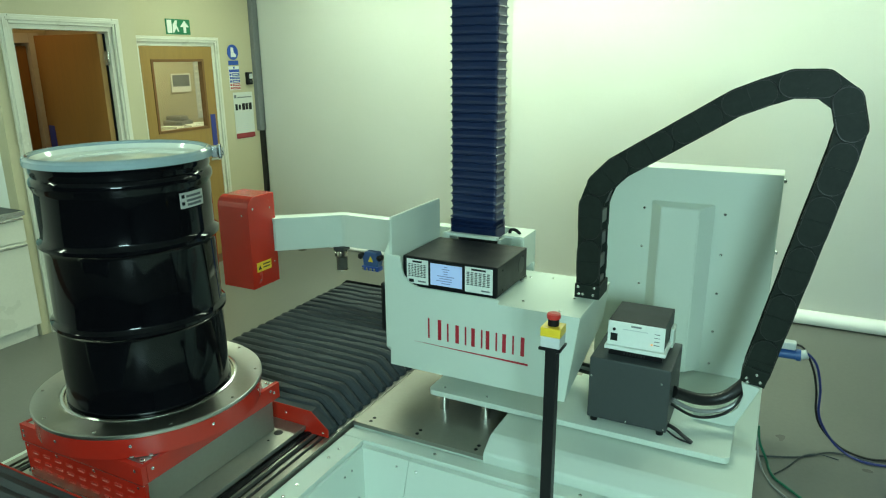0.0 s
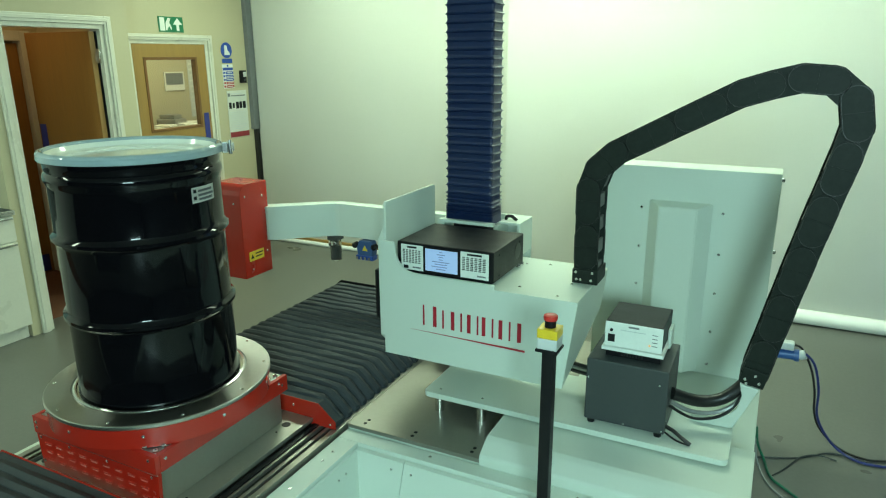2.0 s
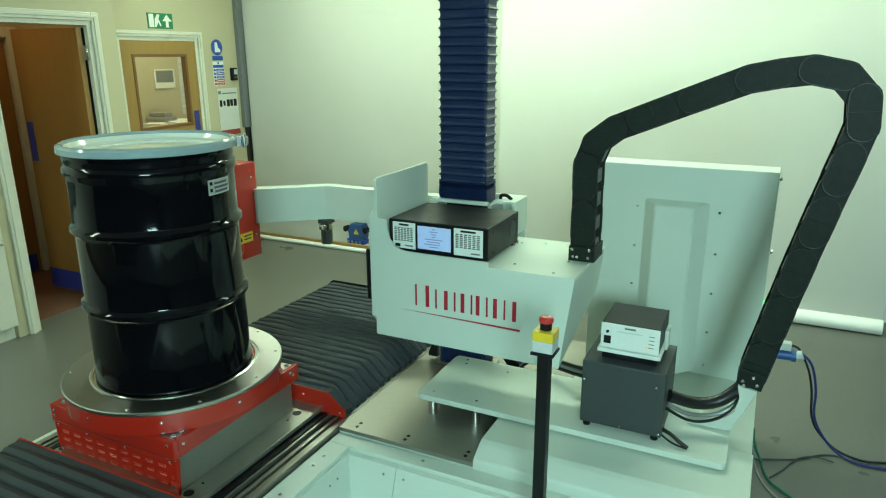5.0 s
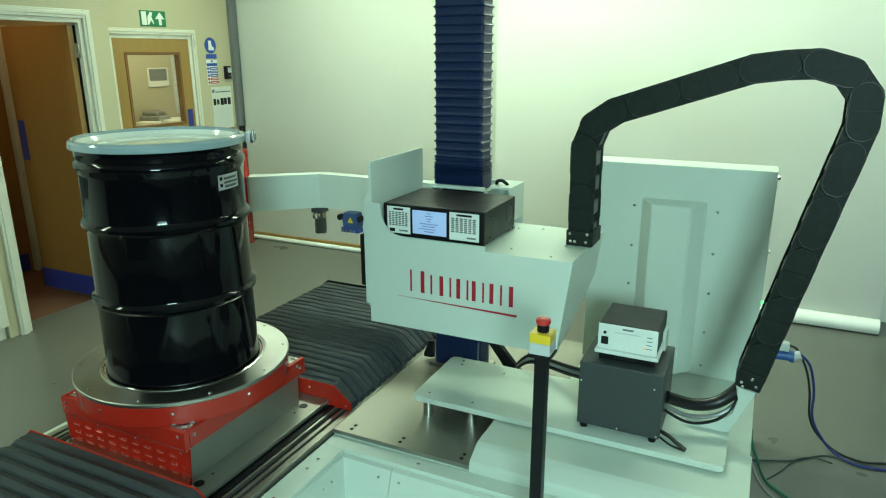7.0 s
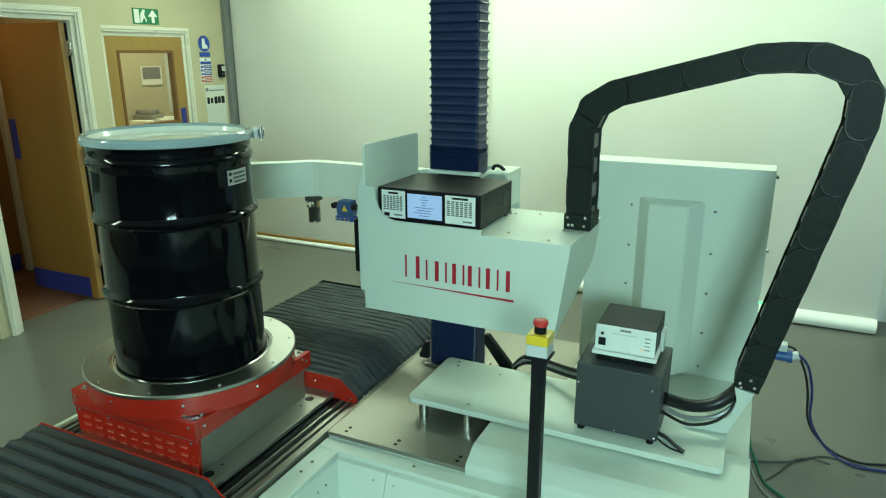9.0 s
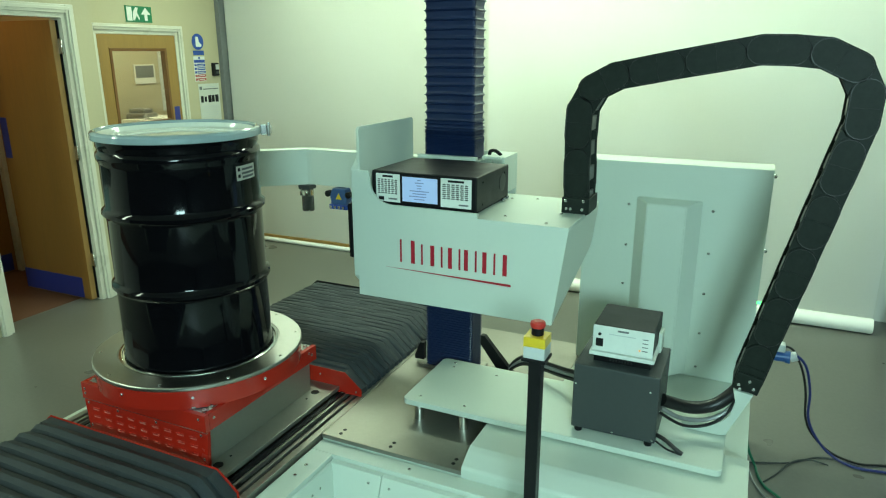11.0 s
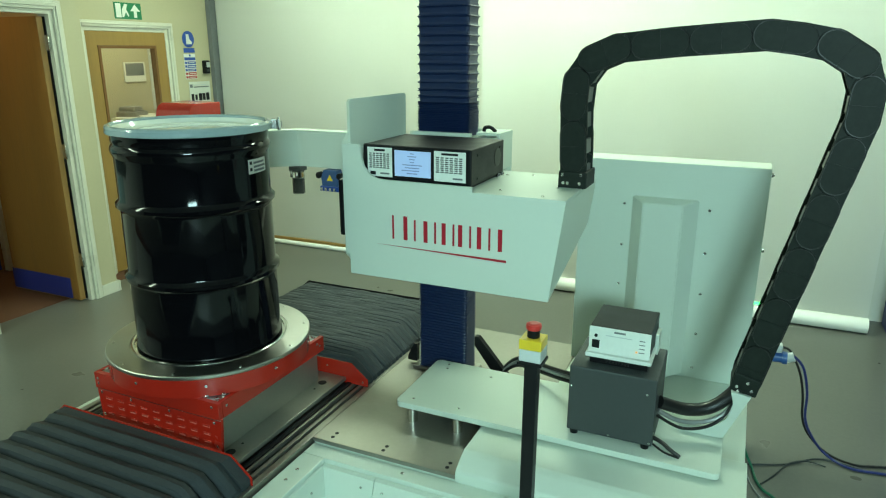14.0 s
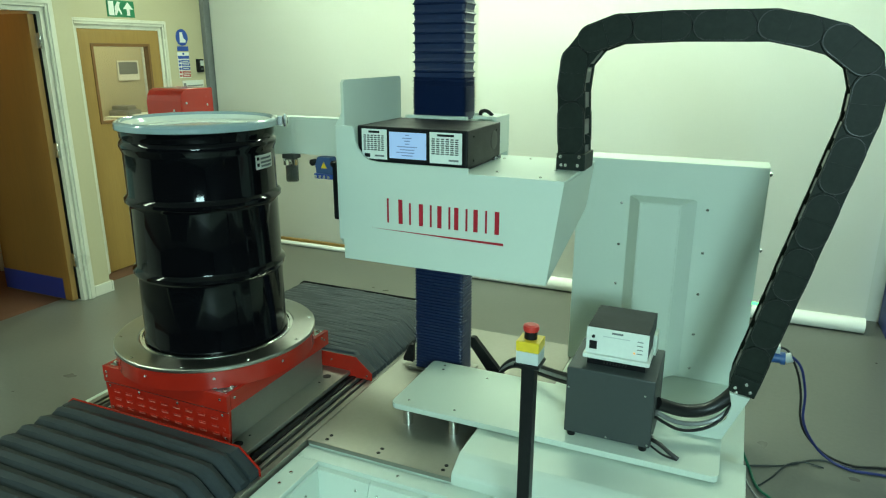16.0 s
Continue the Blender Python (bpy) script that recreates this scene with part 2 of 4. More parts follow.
add_box(bm, DX, WX - 0.10, 1.70, 1.785, 0, CEIL)
structure("wall_left", bm, M_WALL, "cream painted wall with an open doorway")
# recessed wall with the closed door
bm = bmesh.new()
add_box(bm, DX - 0.1, DX, 1.785, 2.065, 0, CEIL)
add_box(bm, DX - 0.1, DX, 2.932, BY, 0, CEIL)
add_box(bm, DX - 0.1, DX, 2.065, 2.932, 2.005, CEIL)
structure("wall_recess", bm, M_WALL, "cream painted wall round a closed door")
# alcove with the cupboards
bm = bmesh.new()
add_box(bm, -3.20, -3.10, -4.2, 0.69, 0, CEIL)
add_box(bm, -3.10, WX - 0.10, 0.69, 0.77, 0, CEIL)
alcove = structure("wall_alcove", bm, M_WHITE_WALL, "white wall of the cupboard alcove")
tile_mesh = mesh_of("tile", box(0.0, 0.008, 0.0015, 0.1485, 0.0015, 0.1485, 0.002), M_TILE)
for i in range(8):
    for j in range(5):
        tile = new("tile", tile_mesh)
        tile.parent = alcove
        tile.location = (-3.0995, -0.52 + 0.15 * i, 0.915 + 0.15 * j)
# lobby beyond the doorway and office beyond the closed door
bm = bmesh.new()
add_box(bm, -4.5, -4.4, 0.6, 5.0, 0, CEIL)
add_box(bm, -4.4, DX - 0.1, 4.9, 5.0, 0, CEIL)
add_box(bm, -4.4, DX - 0.1, 1.95, 2.03, 0, CEIL)
structure("wall_lobby", bm, M_WALL, "cream lobby wall seen through the doorway")


def architrave(name, x, y0, y1, top, w=0.075, d=0.022):
    bm = bmesh.new()
    for a, b in ((y0 - w, y0), (y1, y1 + w)):
        add_box(bm, x + 0.002, x + d, a, b, 0, top + w, 0.004)
        add_box(bm, x + d, x + d + 0.008, a + 0.015, b - 0.02, 0, top + w - 0.02, 0.003)
    add_box(bm, x + 0.002, x + d, y0, y1, top, top + w, 0.004)
    add_box(bm, x + d, x + d + 0.008, y0 - 0.02, y1 + 0.02, top + 0.02, top + w - 0.015, 0.003)
    for a, b in ((y0, y0 + 0.03), (y1 - 0.03, y1)):
        add_box(bm, x - 0.11, x + 0.002, a, b, 0, top)
    add_box(bm, x - 0.11, x + 0.002, y0 + 0.03, y1 - 0.03, top - 0.03, top)
    return structure(name, bm, M_TRIM, "white gloss moulded door frame, scuffed")


architrave("door_frame_1", WX, 0.815, 1.575, 2.09, 0.058)
architrave("door_frame_2", DX, 2.065, 2.932, 2.005, 0.048)
bm = bmesh.new()
add_box(bm, WX + 0.002, WX + 0.020, 1.635, 1.785, 0, 0.085, 0.004)
add_box(bm, WX - 0.355, WX + 0.020, 1.787, 1.803, 0, 0.085, 0.004)
add_box(bm, DX + 0.002, DX + 0.02, 2.985, 3.455, 0, 0.10, 0.004)
structure("baseboard", bm, M_TRIM, "white gloss skirting board")


def hinge(parent, y, z, x):
    bm = box(x - 0.02, x + 0.02, y - 0.004, y + 0.004, z - 0.05, z + 0.05)
    add_lathe(bm, [(0.007, z - 0.052), (0.007, z + 0.052)], 10, x + 0.02, y - 0.006)
    part("hinge", bm, M_CHROME, parent, "steel butt hinge")


# the open door stands back into the lobby
door1 = thing("door_1", "plain oak veneer door standing open", "door", pose(WX - 0.05, 1.510, 0, 0, 0, 0), kind="structure")
part("leaf", box(-0.73, 0, -0.022, 0.022, 0.008, 2.045, 0.002), M_WOOD_RED, door1)
# black strip puts the shadow of the frame's rebate into colour
part("gap_shadow", box(-0.010, 0.014, 0.0265, 0.0345, 0.01, 2.045, 0.001), M_BLACK, door1, "black strip, the frame gap's shadow put into colour")
# strip over the leaf's edge, paler because that face is lit
part("lit_edge", box(0.0005, 0.004, -0.021, 0.021, 0.01, 2.043, 0.001), M_LIT_EDGE, door1, "door's hinge edge, its lit look put into a paler oak")
part("kick_plate", box(-0.735, -0.075, -0.0245, -0.0225, 0.015, 0.175), M_BLUE, door1, "blue plastic kick plate")
part("push_plate", box(-0.715, -0.642, -0.0255, -0.0225, 1.058, 1.362, 0.002), M_BLUE, door1, "blue plastic push plate")
for hz in (0.32, 1.13, 1.873):
    hinge(door1, 0.024, hz, 0.022)
# a door on the far side of the lobby
lob = thing("door_3", "oak veneer door with blue kick plate across the lobby", "door", pose(-3.75, 1.44, 0), kind="structure")
part("leaf", box(-0.02, 0.02, -0.40, 0.30, 0.008, 1.98, 0.002), M_WOOD_RED, lob)
part("kick_plate", box(0.0205, 0.023, -0.36, 0.27, 0.02, 0.17), M_BLUE, lob, "blue plastic kick plate")
bm = bmesh.new()
add_box(bm, -3.80, -3.69, 1.75, 1.84, 0, 2.08, 0.004)
add_box(bm, -3.80, -3.69, 0.95, 1.03, 0, 2.08, 0.004)
add_box(bm, -3.80, -3.69, 1.03, 1.75, 2.0, 2.08, 0.004)
structure("door_frame_3", bm, M_TRIM, "white gloss door frame across the lobby")
bm = bmesh.new()
add_box(bm, -3.86, -3.76, 1.84, 1.95, 0, CEIL)
add_box(bm, -3.86, -3.76, -4.2, 0.95, 0, CEIL)
add_box(bm, -3.86, -3.76, 0.95, 1.84, 2.08, CEIL)
structure("wall_lobby_far", bm, M_WALL, "cream wall on the far side of the lobby")

# the closed door with its glazed panel
door2 = thing("door_2", "closed oak veneer door with glazed upper panel", "door", pose(DX, 0, 0), kind="structure")
bm = bmesh.new()
for q in ((2.097, 2.215, 0.008, 1.973), (2.775, 2.900, 0.008, 1.973), (2.215, 2.775, 0.008, 1.25), (2.215, 2.775, 1.85, 1.973)):
    add_box(bm, -0.045, -0.002, *q)
part("leaf", bm, M_WOOD, door2)
bm = bmesh.new()
for q in ((2.20, 2.225, 1.235, 1.865), (2.765, 2.79, 1.235, 1.865), (2.225, 2.765, 1.235, 1.26), (2.225, 2.765, 1.84, 1.865)):
    add_box(bm, -0.05, 0.006, *q, 0.004)
part("beading", bm, M_WOOD_DARK, door2, "dark brown glazing bead")
pane = part("pane", box(-0.028, -0.022, 2.22, 2.77, 1.255, 1.845), M_GLASS, door2, "clear glass pane")
pane.visible_shadow = False
part("push_plate", box(-0.001, 0.003, 2.812, 2.872, 1.02, 1.362, 0.001), M_BLUE, door2, "blue plastic push plate")
bm = box(-0.002, 0.03, 2.83, 2.86, 0.93, 0.97, 0.005)
add_box(bm, 0.03, 0.045, 2.73, 2.855, 0.94, 0.96, 0.005)
part("handle", bm, M_CHROME, door2, "steel lever handle")

# seen through the glass: a picture on the office wall and papers on a shelf
pic = thing("framed_picture", "dark landscape photograph on white card on the office wall", "picture", pose(-4.395, 3.955, 1.615))
part("mount", box(0, 0.012, -0.145, 0.145, -0.125, 0.085, 0.002), M_PAPER, pic)
part("print", box(0.0125, 0.014, -0.125, 0.125, -0.06, 0.072), M_INK, pic, "dark grey print")
ch = thing("wall_chart", "tall pale chart with faint lines on the office wall", "chart", pose(-4.395, 4.235, 1.62))
part("sheet", box(0, 0.004, -0.062, 0.062, -0.45, 0.22), M_LTGREY, ch)
for k in range(9):
    part("line", box(0.0042, 0.0052, -0.05, 0.03 + 0.02 * (k % 2), 0.16 - 0.065 * k, 0.175 - 0.065 * k), M_PAPER, ch, "plain pale bar")
bm = box(-4.38, -3.6, 2.9, 4.4, 1.06, 1.09, 0.004)
add_box(bm, -4.37, -3.62, 2.91, 2.94, 0.0, 1.06)
add_box(bm, -4.37, -3.62, 4.36, 4.39, 0.0, 1.06)
solid("office_counter", bm, M_WOOD, "wooden office counter behind the door glass", "counter")
for px, py, rot in ((-4.05, 3.45, 20), (-4.0, 3.72, -15), (-4.15, 3.92, 40), (-3.95, 4.05, 5)):
    bm = box(-0.13, 0.13, -0.09, 0.09, 0, 0.035, 0.006)
    add_box(bm, -0.11, 0.10, -0.08, 0.08, 0.035, 0.055, 0.004)
    solid("paper_stack", bm, M_PAPER, "loose white papers on the office counter", "papers", pose(px, py, 1.09, 0, 0, rot), "papers on the office counter")
bm = box(-0.12, 0.12, -0.12, 0.12, 0, 0.10, 0.02)
add_box(bm, -0.09, 0.10, -0.10, 0.06, 0.10, 0.15, 0.015)
add_box(bm, -0.06, 0.06, 0.12, 0.20, 0.02, 0.06, 0.01)
solid("desk_machine", bm, M_MACHINE, "grey office machine on the counter", "printer", pose(-4.22, 3.70, 1.09, 0, 0, 15))

# ---- signs on the recessed wall ----
sx = DX + 0.003


def sign_box(parent, name, mat, y0, y1, z0, z1, layer=0, label=""):
    return part(name, box(sx + 0.003 * layer, sx + 0.003 * (layer + 1), y0, y1, z0, z1), mat, parent, label)


es = thing("exit_sign", "green and white fire exit sign with upward arrow", "sign")
sign_box(es, "board", M_SIGN_GREEN, 2.398, 2.668, 2.072, 2.199)
sign_box(es, "panel", M_PAPER, 2.412, 2.462, 2.082, 2.190, 1, "white doorway shape")
part("panel", prism([(2.47, 2.085), (2.485, 2.085), (2.51, 2.125), (2.53, 2.09), (2.54, 2.10), (2.515, 2.15), (2.53, 2.185), (2.505, 2.19), (2.475, 2.15)], 0, sx + 0.003, sx + 0.005), M_PAPER, es, "white slanted shape")
part("arrow", prism([(2.59, 2.085), (2.62, 2.085), (2.62, 2.135), (2.655, 2.135), (2.605, 2.19), (2.555, 2.135), (2.59, 2.135)], 0, sx + 0.003, sx + 0.005), M_PAPER, es, "white upward arrow")
bs = thing("safety_boot_sign", "blue round sign with white boot above blue bar", "sign")
part("disc", prism([(3.170 + 0.072 * cos(a * pi / 14), 1.924 + 0.072 * sin(a * pi / 14)) for a in range(28)], 0, sx, sx + 0.003), M_SIGN_BLUE, bs)
part("boot", prism([(3.145, 1.968), (3.175, 1.968), (3.182, 1.925), (3.212, 1.898), (3.207, 1.880), (3.140, 1.880)], 0, sx + 0.003, sx + 0.005), M_PAPER, bs, "white boot shape")
sign_box(bs, "bar", M_SIGN_BLUE, 3.103, 3.236, 1.806, 1.846)
ls = thing("notice_board", "narrow notice with blue, white and red bands", "sign")
sign_box(ls, "board", M_PAPER, 3.096, 3.236, 1.570, 1.795)
sign_box(ls, "symbol", M_SIGN_BLUE, 3.158, 3.176, 1.772, 1.790, 1, "small blue symbol")
sign_box(ls, "band", M_SIGN_BLUE, 3.100, 3.232, 1.738, 1.764, 1)
for i in range(5):
    mat = (M_SIGN_BLUE, M_SIGN_RED)[i > 2]
    z = 1.704 - i * 0.032
    sign_box(ls, "band", mat, 3.135, 3.232, z, z + 0.024, 1)
    sign_box(ls, "dot", mat, 3.102, 3.124, z + 0.002, z + 0.022, 1)
    sign_box(ls, "text_line", M_PAPER, 3.145, 3.215 + 0.006 * (i % 2), z + 0.009, z + 0.015, 2)
po = thing("wall_poster", "white notice with grey text, pictures and red foot", "poster")
sign_box(po, "sheet", M_POSTER, 3.125, 3.392, 1.095, 1.545)
sign_box(po, "band", M_SIGN_DARKRED, 3.128, 3.389, 1.098, 1.148, 1)
sign_box(po, "logo", M_INK, 3.135, 3.165, 1.492, 1.522, 1, "small dark square")
for i, (w, tall, z) in enumerate(((0.030, 0.060, 1.375), (0.026, 0.048, 1.380), (0.038, 0.066, 1.372), (0.034, 0.062, 1.375), (0.040, 0.068, 1.372))):
    sign_box(po, "picture", M_BLACK, 3.142 + i * 0.047, 3.142 + w + i * 0.047, z, z + tall, 1)
for i in range(9):
    sign_box(po, "text_line", M_LTGREY, 3.145, 3.33 + 0.02 * (i % 3), 1.175 + i * 0.02, 1.181 + i * 0.02, 1)
sign_box(po, "text_line", M_LTGREY, 3.18, 3.34, 1.512, 1.520, 1)
sign_box(po, "text_line", M_INK, 3.18, 3.375, 1.492, 1.502, 1)
rd = thing("card_reader", "small black card reader on the wall", "card reader", pose(DX, 3.352, 1.675))
part("case", box(0.002, 0.035, -0.036, 0.036, -0.06, 0.06, 0.008), M_BLACK, rd)
part("keypad", box(0.036, 0.039, -0.012, 0.030, -0.002, 0.045, 0.003), M_SILVER, rd, "light grey keypad face")
part("slot", box(0.036, 0.038, -0.010, 0.028, -0.040, -0.020, 0.002), M_GREY, rd, "dark card slot")
tr = thing("cable_trunking", "grey vertical cable trunking in the corner", "trunking")
part("channel", box(DX + 0.002, DX + 0.05, 3.428, 3.512, 1.155, CEIL - 0.002, 0.004), M_INK, tr)
part("channel", box(DX + 0.002, DX + 0.04, 3.462, 3.512, 0.0, 1.154, 0.004), M_CABLE, tr, "black lower channel")

# ---- cupboards in the alcove ----
cab = thing("base_cabinet", "white laminate base cabinet with steel handles", "cabinet")
part("body", box(-3.08, -2.42, -0.95, 0.68, 0.10, 0.872), M_TRIM, cab)
part("plinth", box(-3.05, -2.465, -0.95, 0.68, 0.0, 0.098), M_TRIM, cab)
for y0, y1 in ((-0.945, -0.41), (-0.40, 0.135), (0.145, 0.677)):
    d = part("door", box(-2.418, -2.398, y0, y1, 0.105, 0.69, 0.003), M_TRIM, cab)
    part("handle", box(-2.396, -2.382, y0 + 0.01, y1 - 0.01, 0.668, 0.684, 0.003), M_CHROME, d, "steel bar handle")
    d = part("drawer", box(-2.418, -2.398, y0, y1, 0.70, 0.868, 0.003), M_TRIM, cab)
    part("handle", box(-2.396, -2.382, y0 + 0.01, y1 - 0.01, 0.846, 0.862, 0.003), M_CHROME, d, "steel bar handle")
wt = thing("worktop", "dark laminate worktop with steel edge on the cabinet", "worktop")
part("slab", box(-3.095, -2.392, -0.96, 0.685, 0.8735, 0.905, 0.004), M_GREY, wt)
part("edge_strip", box(-2.391, -2.384, -0.96, 0.685, 0.8735, 0.905, 0.002), M_CHROME, wt, "bright steel edge strip")

# ---- white hanging sheets before the back wall ----


def sheet(name, x0, x1, y, bottom, label, ripple):
    th = thing(name, label, "backdrop")
    bm = bmesh.new()
    n, rows = 60, 14
    g = [[bm.verts.new((x0 + (x1 - x0) * i / n, y + ripple * noise.noise(Vector((i * 0.11, j * 0.13, x0))), bottom + (CEIL - 0.02 - bottom) * j / rows)) for j in range(rows + 1)] for i in range(n + 1)]
    for i in range(n):
        for j in range(rows):
            bm.faces.new((g[i][j], g[i + 1][j], g[i + 1][j + 1], g[i][j + 1])).smooth = True
    bmesh.ops.solidify(bm, geom=list(bm.faces), thickness=0.002)
    part("sheet", bm, M_BACKDROP, th)
    return th


s1 = sheet("white_backdrop", -2.70, 0.02, 3.455, 0.072, "wide white vinyl backdrop sheet hanging to the floor", 0.02)
part("batten", box(-2.70, 0.02, 3.435, 3.475, 0.046, 0.071, 0.004), M_WOOD, s1, "brown wooden batten")
part("bottom_bar", tube([(-2.70, 3.44, 0.023), (-1.3, 3.44, 0.023), (0.02, 3.44, 0.023)], 0.022, 12, 2), M_BACKDROP, s1, "white rolled bottom edge")
s2 = sheet("white_backdrop", 0.035, 2.85, 3.285, 0.05, "white vinyl backdrop sheet with a rolled bottom edge", 0.015)
part("bottom_roll", tube([(0.035, 3.245, 0.054), (1.5, 3.245, 0.054), (2.85, 3.245, 0.054)], 0.052, 16, 2), M_BACKDROP, s2, "white rolled bottom edge")
st = solid("equipment_cabinet", box(2.97, 3.5, 3.05, 3.5, 0, 1.5, 0.01), M_BLUE, "dark blue steel cabinet beside the backdrop", "cabinet")

# ---- ceiling lamps ----
for lx, ly, along, watts in LAMPS:
    cl = thing("ceiling_light", "white fluorescent batten on the ceiling", "ceiling light", pose(lx, ly, CEIL, 0, 0, 0 if along else 90), group="ceiling lights")
    part("housing", box(-0.16, 0.16, -0.9, 0.9, -0.06, -0.002, 0.01), M_CEIL, cl)
    part("diffuser", box(-0.13, 0.13, -0.87, 0.87, -0.075, -0.062, 0.005), M_TUBE, cl, "glowing diffuser")
wd = thing("window_1", "high window in white frame", "window", kind="structure")
for x0, x1 in ((2.4, 3.23), (3.27, 4.1)):
    bm = bmesh.new()
    for q in ((x0, x0 + 0.05, 1.85, 2.85), (x1 - 0.05, x1, 1.85, 2.85)):
        add_box(bm, q[0], q[1], -4.28, -4.22, q[2], q[3])
    for z0, z1 in ((1.85, 1.9), (2.8, 2.85)):
        add_box(bm, x0 + 0.05, x1 - 0.05, -4.28, -4.22, z0, z1)
    part("frame", bm, M_TRIM, wd)

# ---- the machine: bed, base and tray ----
PAINTL = "pale grey-green painted steel"
bed = thing("machine_bed", "long steel rail bed under the black bellows", "rail bed")
part("bed_plate", box(-0.52, 0.523, -2.1, 1.56, 0.26, 0.30, 0.003), M_DECK, bed)
part("plinth", box(-0.56, 0.50, -2.1, 1.54, 0.0, 0.26), M_PAINT, bed, PAINTL)
part("edge_strip", box(-0.60, -0.522, -2.1, 1.56, 0.27, 0.305, 0.003), M_PAINT, bed, "white painted edge strip")
for x0, x1, z1, mat in ((0.404, 0.427, 0.345, M_BLACK), (0.429, 0.440, 0.340, M_DECK), (0.442, 0.461, 0.326, M_BLACK), (0.463, 0.478, 0.337, M_DECK), (0.480, 0.492, 0.326, M_BLACK), (0.494, 0.522, 0.338, M_DECK)):
    part("rail", box(x0, x1, -2.08, 1.54, 0.301, z1, 0.001), mat, bed)
    part("rail", box(-x1, -x0, -2.08, 1.54, 0.301, z1, 0.001), mat, bed)

base = thing("steel_plinth", "pale grey-green steel plinth with ground steel deck", "plinth")
part("body", box(0.53, 2.10, 0.205, 1.50, 0.02, 0.322), M_PAINT, base)
part("deck_plate", box(0.528, 1.30, 0.20, 1.50, 0.324, 0.342, 0.002), M_DECK, base, "ground steel deck plate")
part("side_deck", box(1.302, 2.105, 0.62, 1.50, 0.324, 0.345, 0.004), M_PAINT, base, PAINTL)
part("cover", prism([(0.198, 0.30), (0.198, 0.352), (0.204, 0.362), (0.262, 0.394), (0.285, 0.402), (0.62, 0.402), (0.62, 0.30)], 0, 1.145, 2.108, 0.004), M_PAINT, base, "raised cover with a sloping front")
bolts(base, [(x, y, 0.342) for x in (0.60, 0.83, 1.10) for y in (0.232, 0.262)], bright=False, r=0.008, h=0.002)
# front tray: rim, sloping inner walls and floor
tray = thing("front_tray", "pale grey-green sheet steel tray with bolted seams", "tray")
bm = bmesh.new()
add_box(bm, 0.532, 2.10, 0.125, 0.196, 0.295, 0.318, 0.003)
add_box(bm, 0.532, 0.63, -1.6, 0.124, 0.295, 0.318, 0.003)
part("rim", bm, M_PAINT, tray)
part("back_panel", prism([(0.124, 0.30), (0.104, 0.295), (0.02, 0.06), (0.03, 0.05), (0.124, 0.05)], 0, 0.632, 0.86, 0.001), M_PAINT, tray)
part("back_panel", prism([(0.123, 0.30), (0.103, 0.295), (0.018, 0.06), (0.03, 0.05), (0.123, 0.05)], 0, 0.863, 2.10, 0.001), M_PAINT, tray)
part("side_panel", prism([(0.632, 0.30), (0.64, 0.295), (0.70, 0.06), (0.69, 0.05), (0.632, 0.05)], 1, -1.6, 0.10, 0.001), M_PAINT, tray)
part("tray_floor", box(0.632, 2.10, -1.6, 0.03, 0.03, 0.058), M_PAINT, tray)
bolts(tray, [(0.58, y, 0.318) for y in (0.02, -0.05, -0.25, -0.33)], r=0.007)
bolts(tray, [(x, 0.16, 0.318) for x in (0.95, 1.55)], r=0.007)
bolts(tray, [(x, 0.092 - d, 0.262 - 2.8 * d) for x in (0.81, 0.90) for d in (0.0, 0.055)], way="-y", r=0.006)
bolts(tray, [(0.652 + d, y, 0.25 - 3.9 * d) for y in (-0.05, 0.0) for d in (0.0, 0.03)], way="x", r=0.006)

# plate on standoffs
pl = thing("mounting_plate", "pale grey-green thick mounting plate on steel standoffs", "plate")


def round_rect(x0, x1, y0, y1, r, n=5):
    out = []
    for cx, cy, a in ((x1 - r, y1 - r, 0), (x0 + r, y1 - r, 90), (x0 + r, y0 + r, 180), (x1 - r, y0 + r, 270)):
        out += [(cx + r * cos(radians(a + 90 * i / n)), cy + r * sin(radians(a + 90 * i / n))) for i in range(n + 1)]
    return out


part("plate", prism(round_rect(0.77, 2.02, 0.445, 0.875, 0.025), 2, 0.412, 0.436, 0.002), M_PAINT, pl)
for x, y in ((0.833, 0.48), (1.035, 0.48), (0.833, 0.80), (1.035, 0.80), (1.25, 0.80)):
    part("standoff", lathe([(0.021, 0.342), (0.021, 0.4115)], 18, x, y), M_CHROME, pl, "turned steel standoff")
bolts(pl, [(0.833, 0.49, 0.436), (1.035, 0.49, 0.436), (0.85, 0.80, 0.436), (1.06, 0.80, 0.436), (0.84, 0.84, 0.436)], r=0.006, h=0.003)

# ---- the rear shield panel ----
sh = thing("shield_panel", "tall pale grey-green sheet steel guard with raised centre", "guard panel")
part("panel", box(1.285, 2.082, 1.352, 1.372, 0.346, 1.352, 0.004), M_PAINT, sh)
part("return", box(1.285, 2.082, 1.374, 1.52, 1.334, 1.352, 0.004), M_PAINT, sh)
part("return", box(2.062, 2.082, 1.374, 1.52, 0.346, 1.332, 0.004), M_PAINT, sh)
bm = bmesh.new()
lo = [(1.525, 1.352, 0.36), (1.815, 1.352, 0.36), (1.815, 1.352, 1.195), (1.525, 1.352, 1.195)]
hi = [(1.583, 1.278, 0.36), (1.752, 1.278, 0.36), (1.752, 1.278, 1.178), (1.583, 1.278, 1.178)]
a = [bm.verts.new(p) for p in lo]
b = [bm.verts.new(p) for p in hi]
for i in range(4):
    bm.faces.new((a[i], a[(i + 1) % 4], b[(i + 1) % 4], b[i]))
bm.faces.new(b)
bm.faces.new(a[::-1])
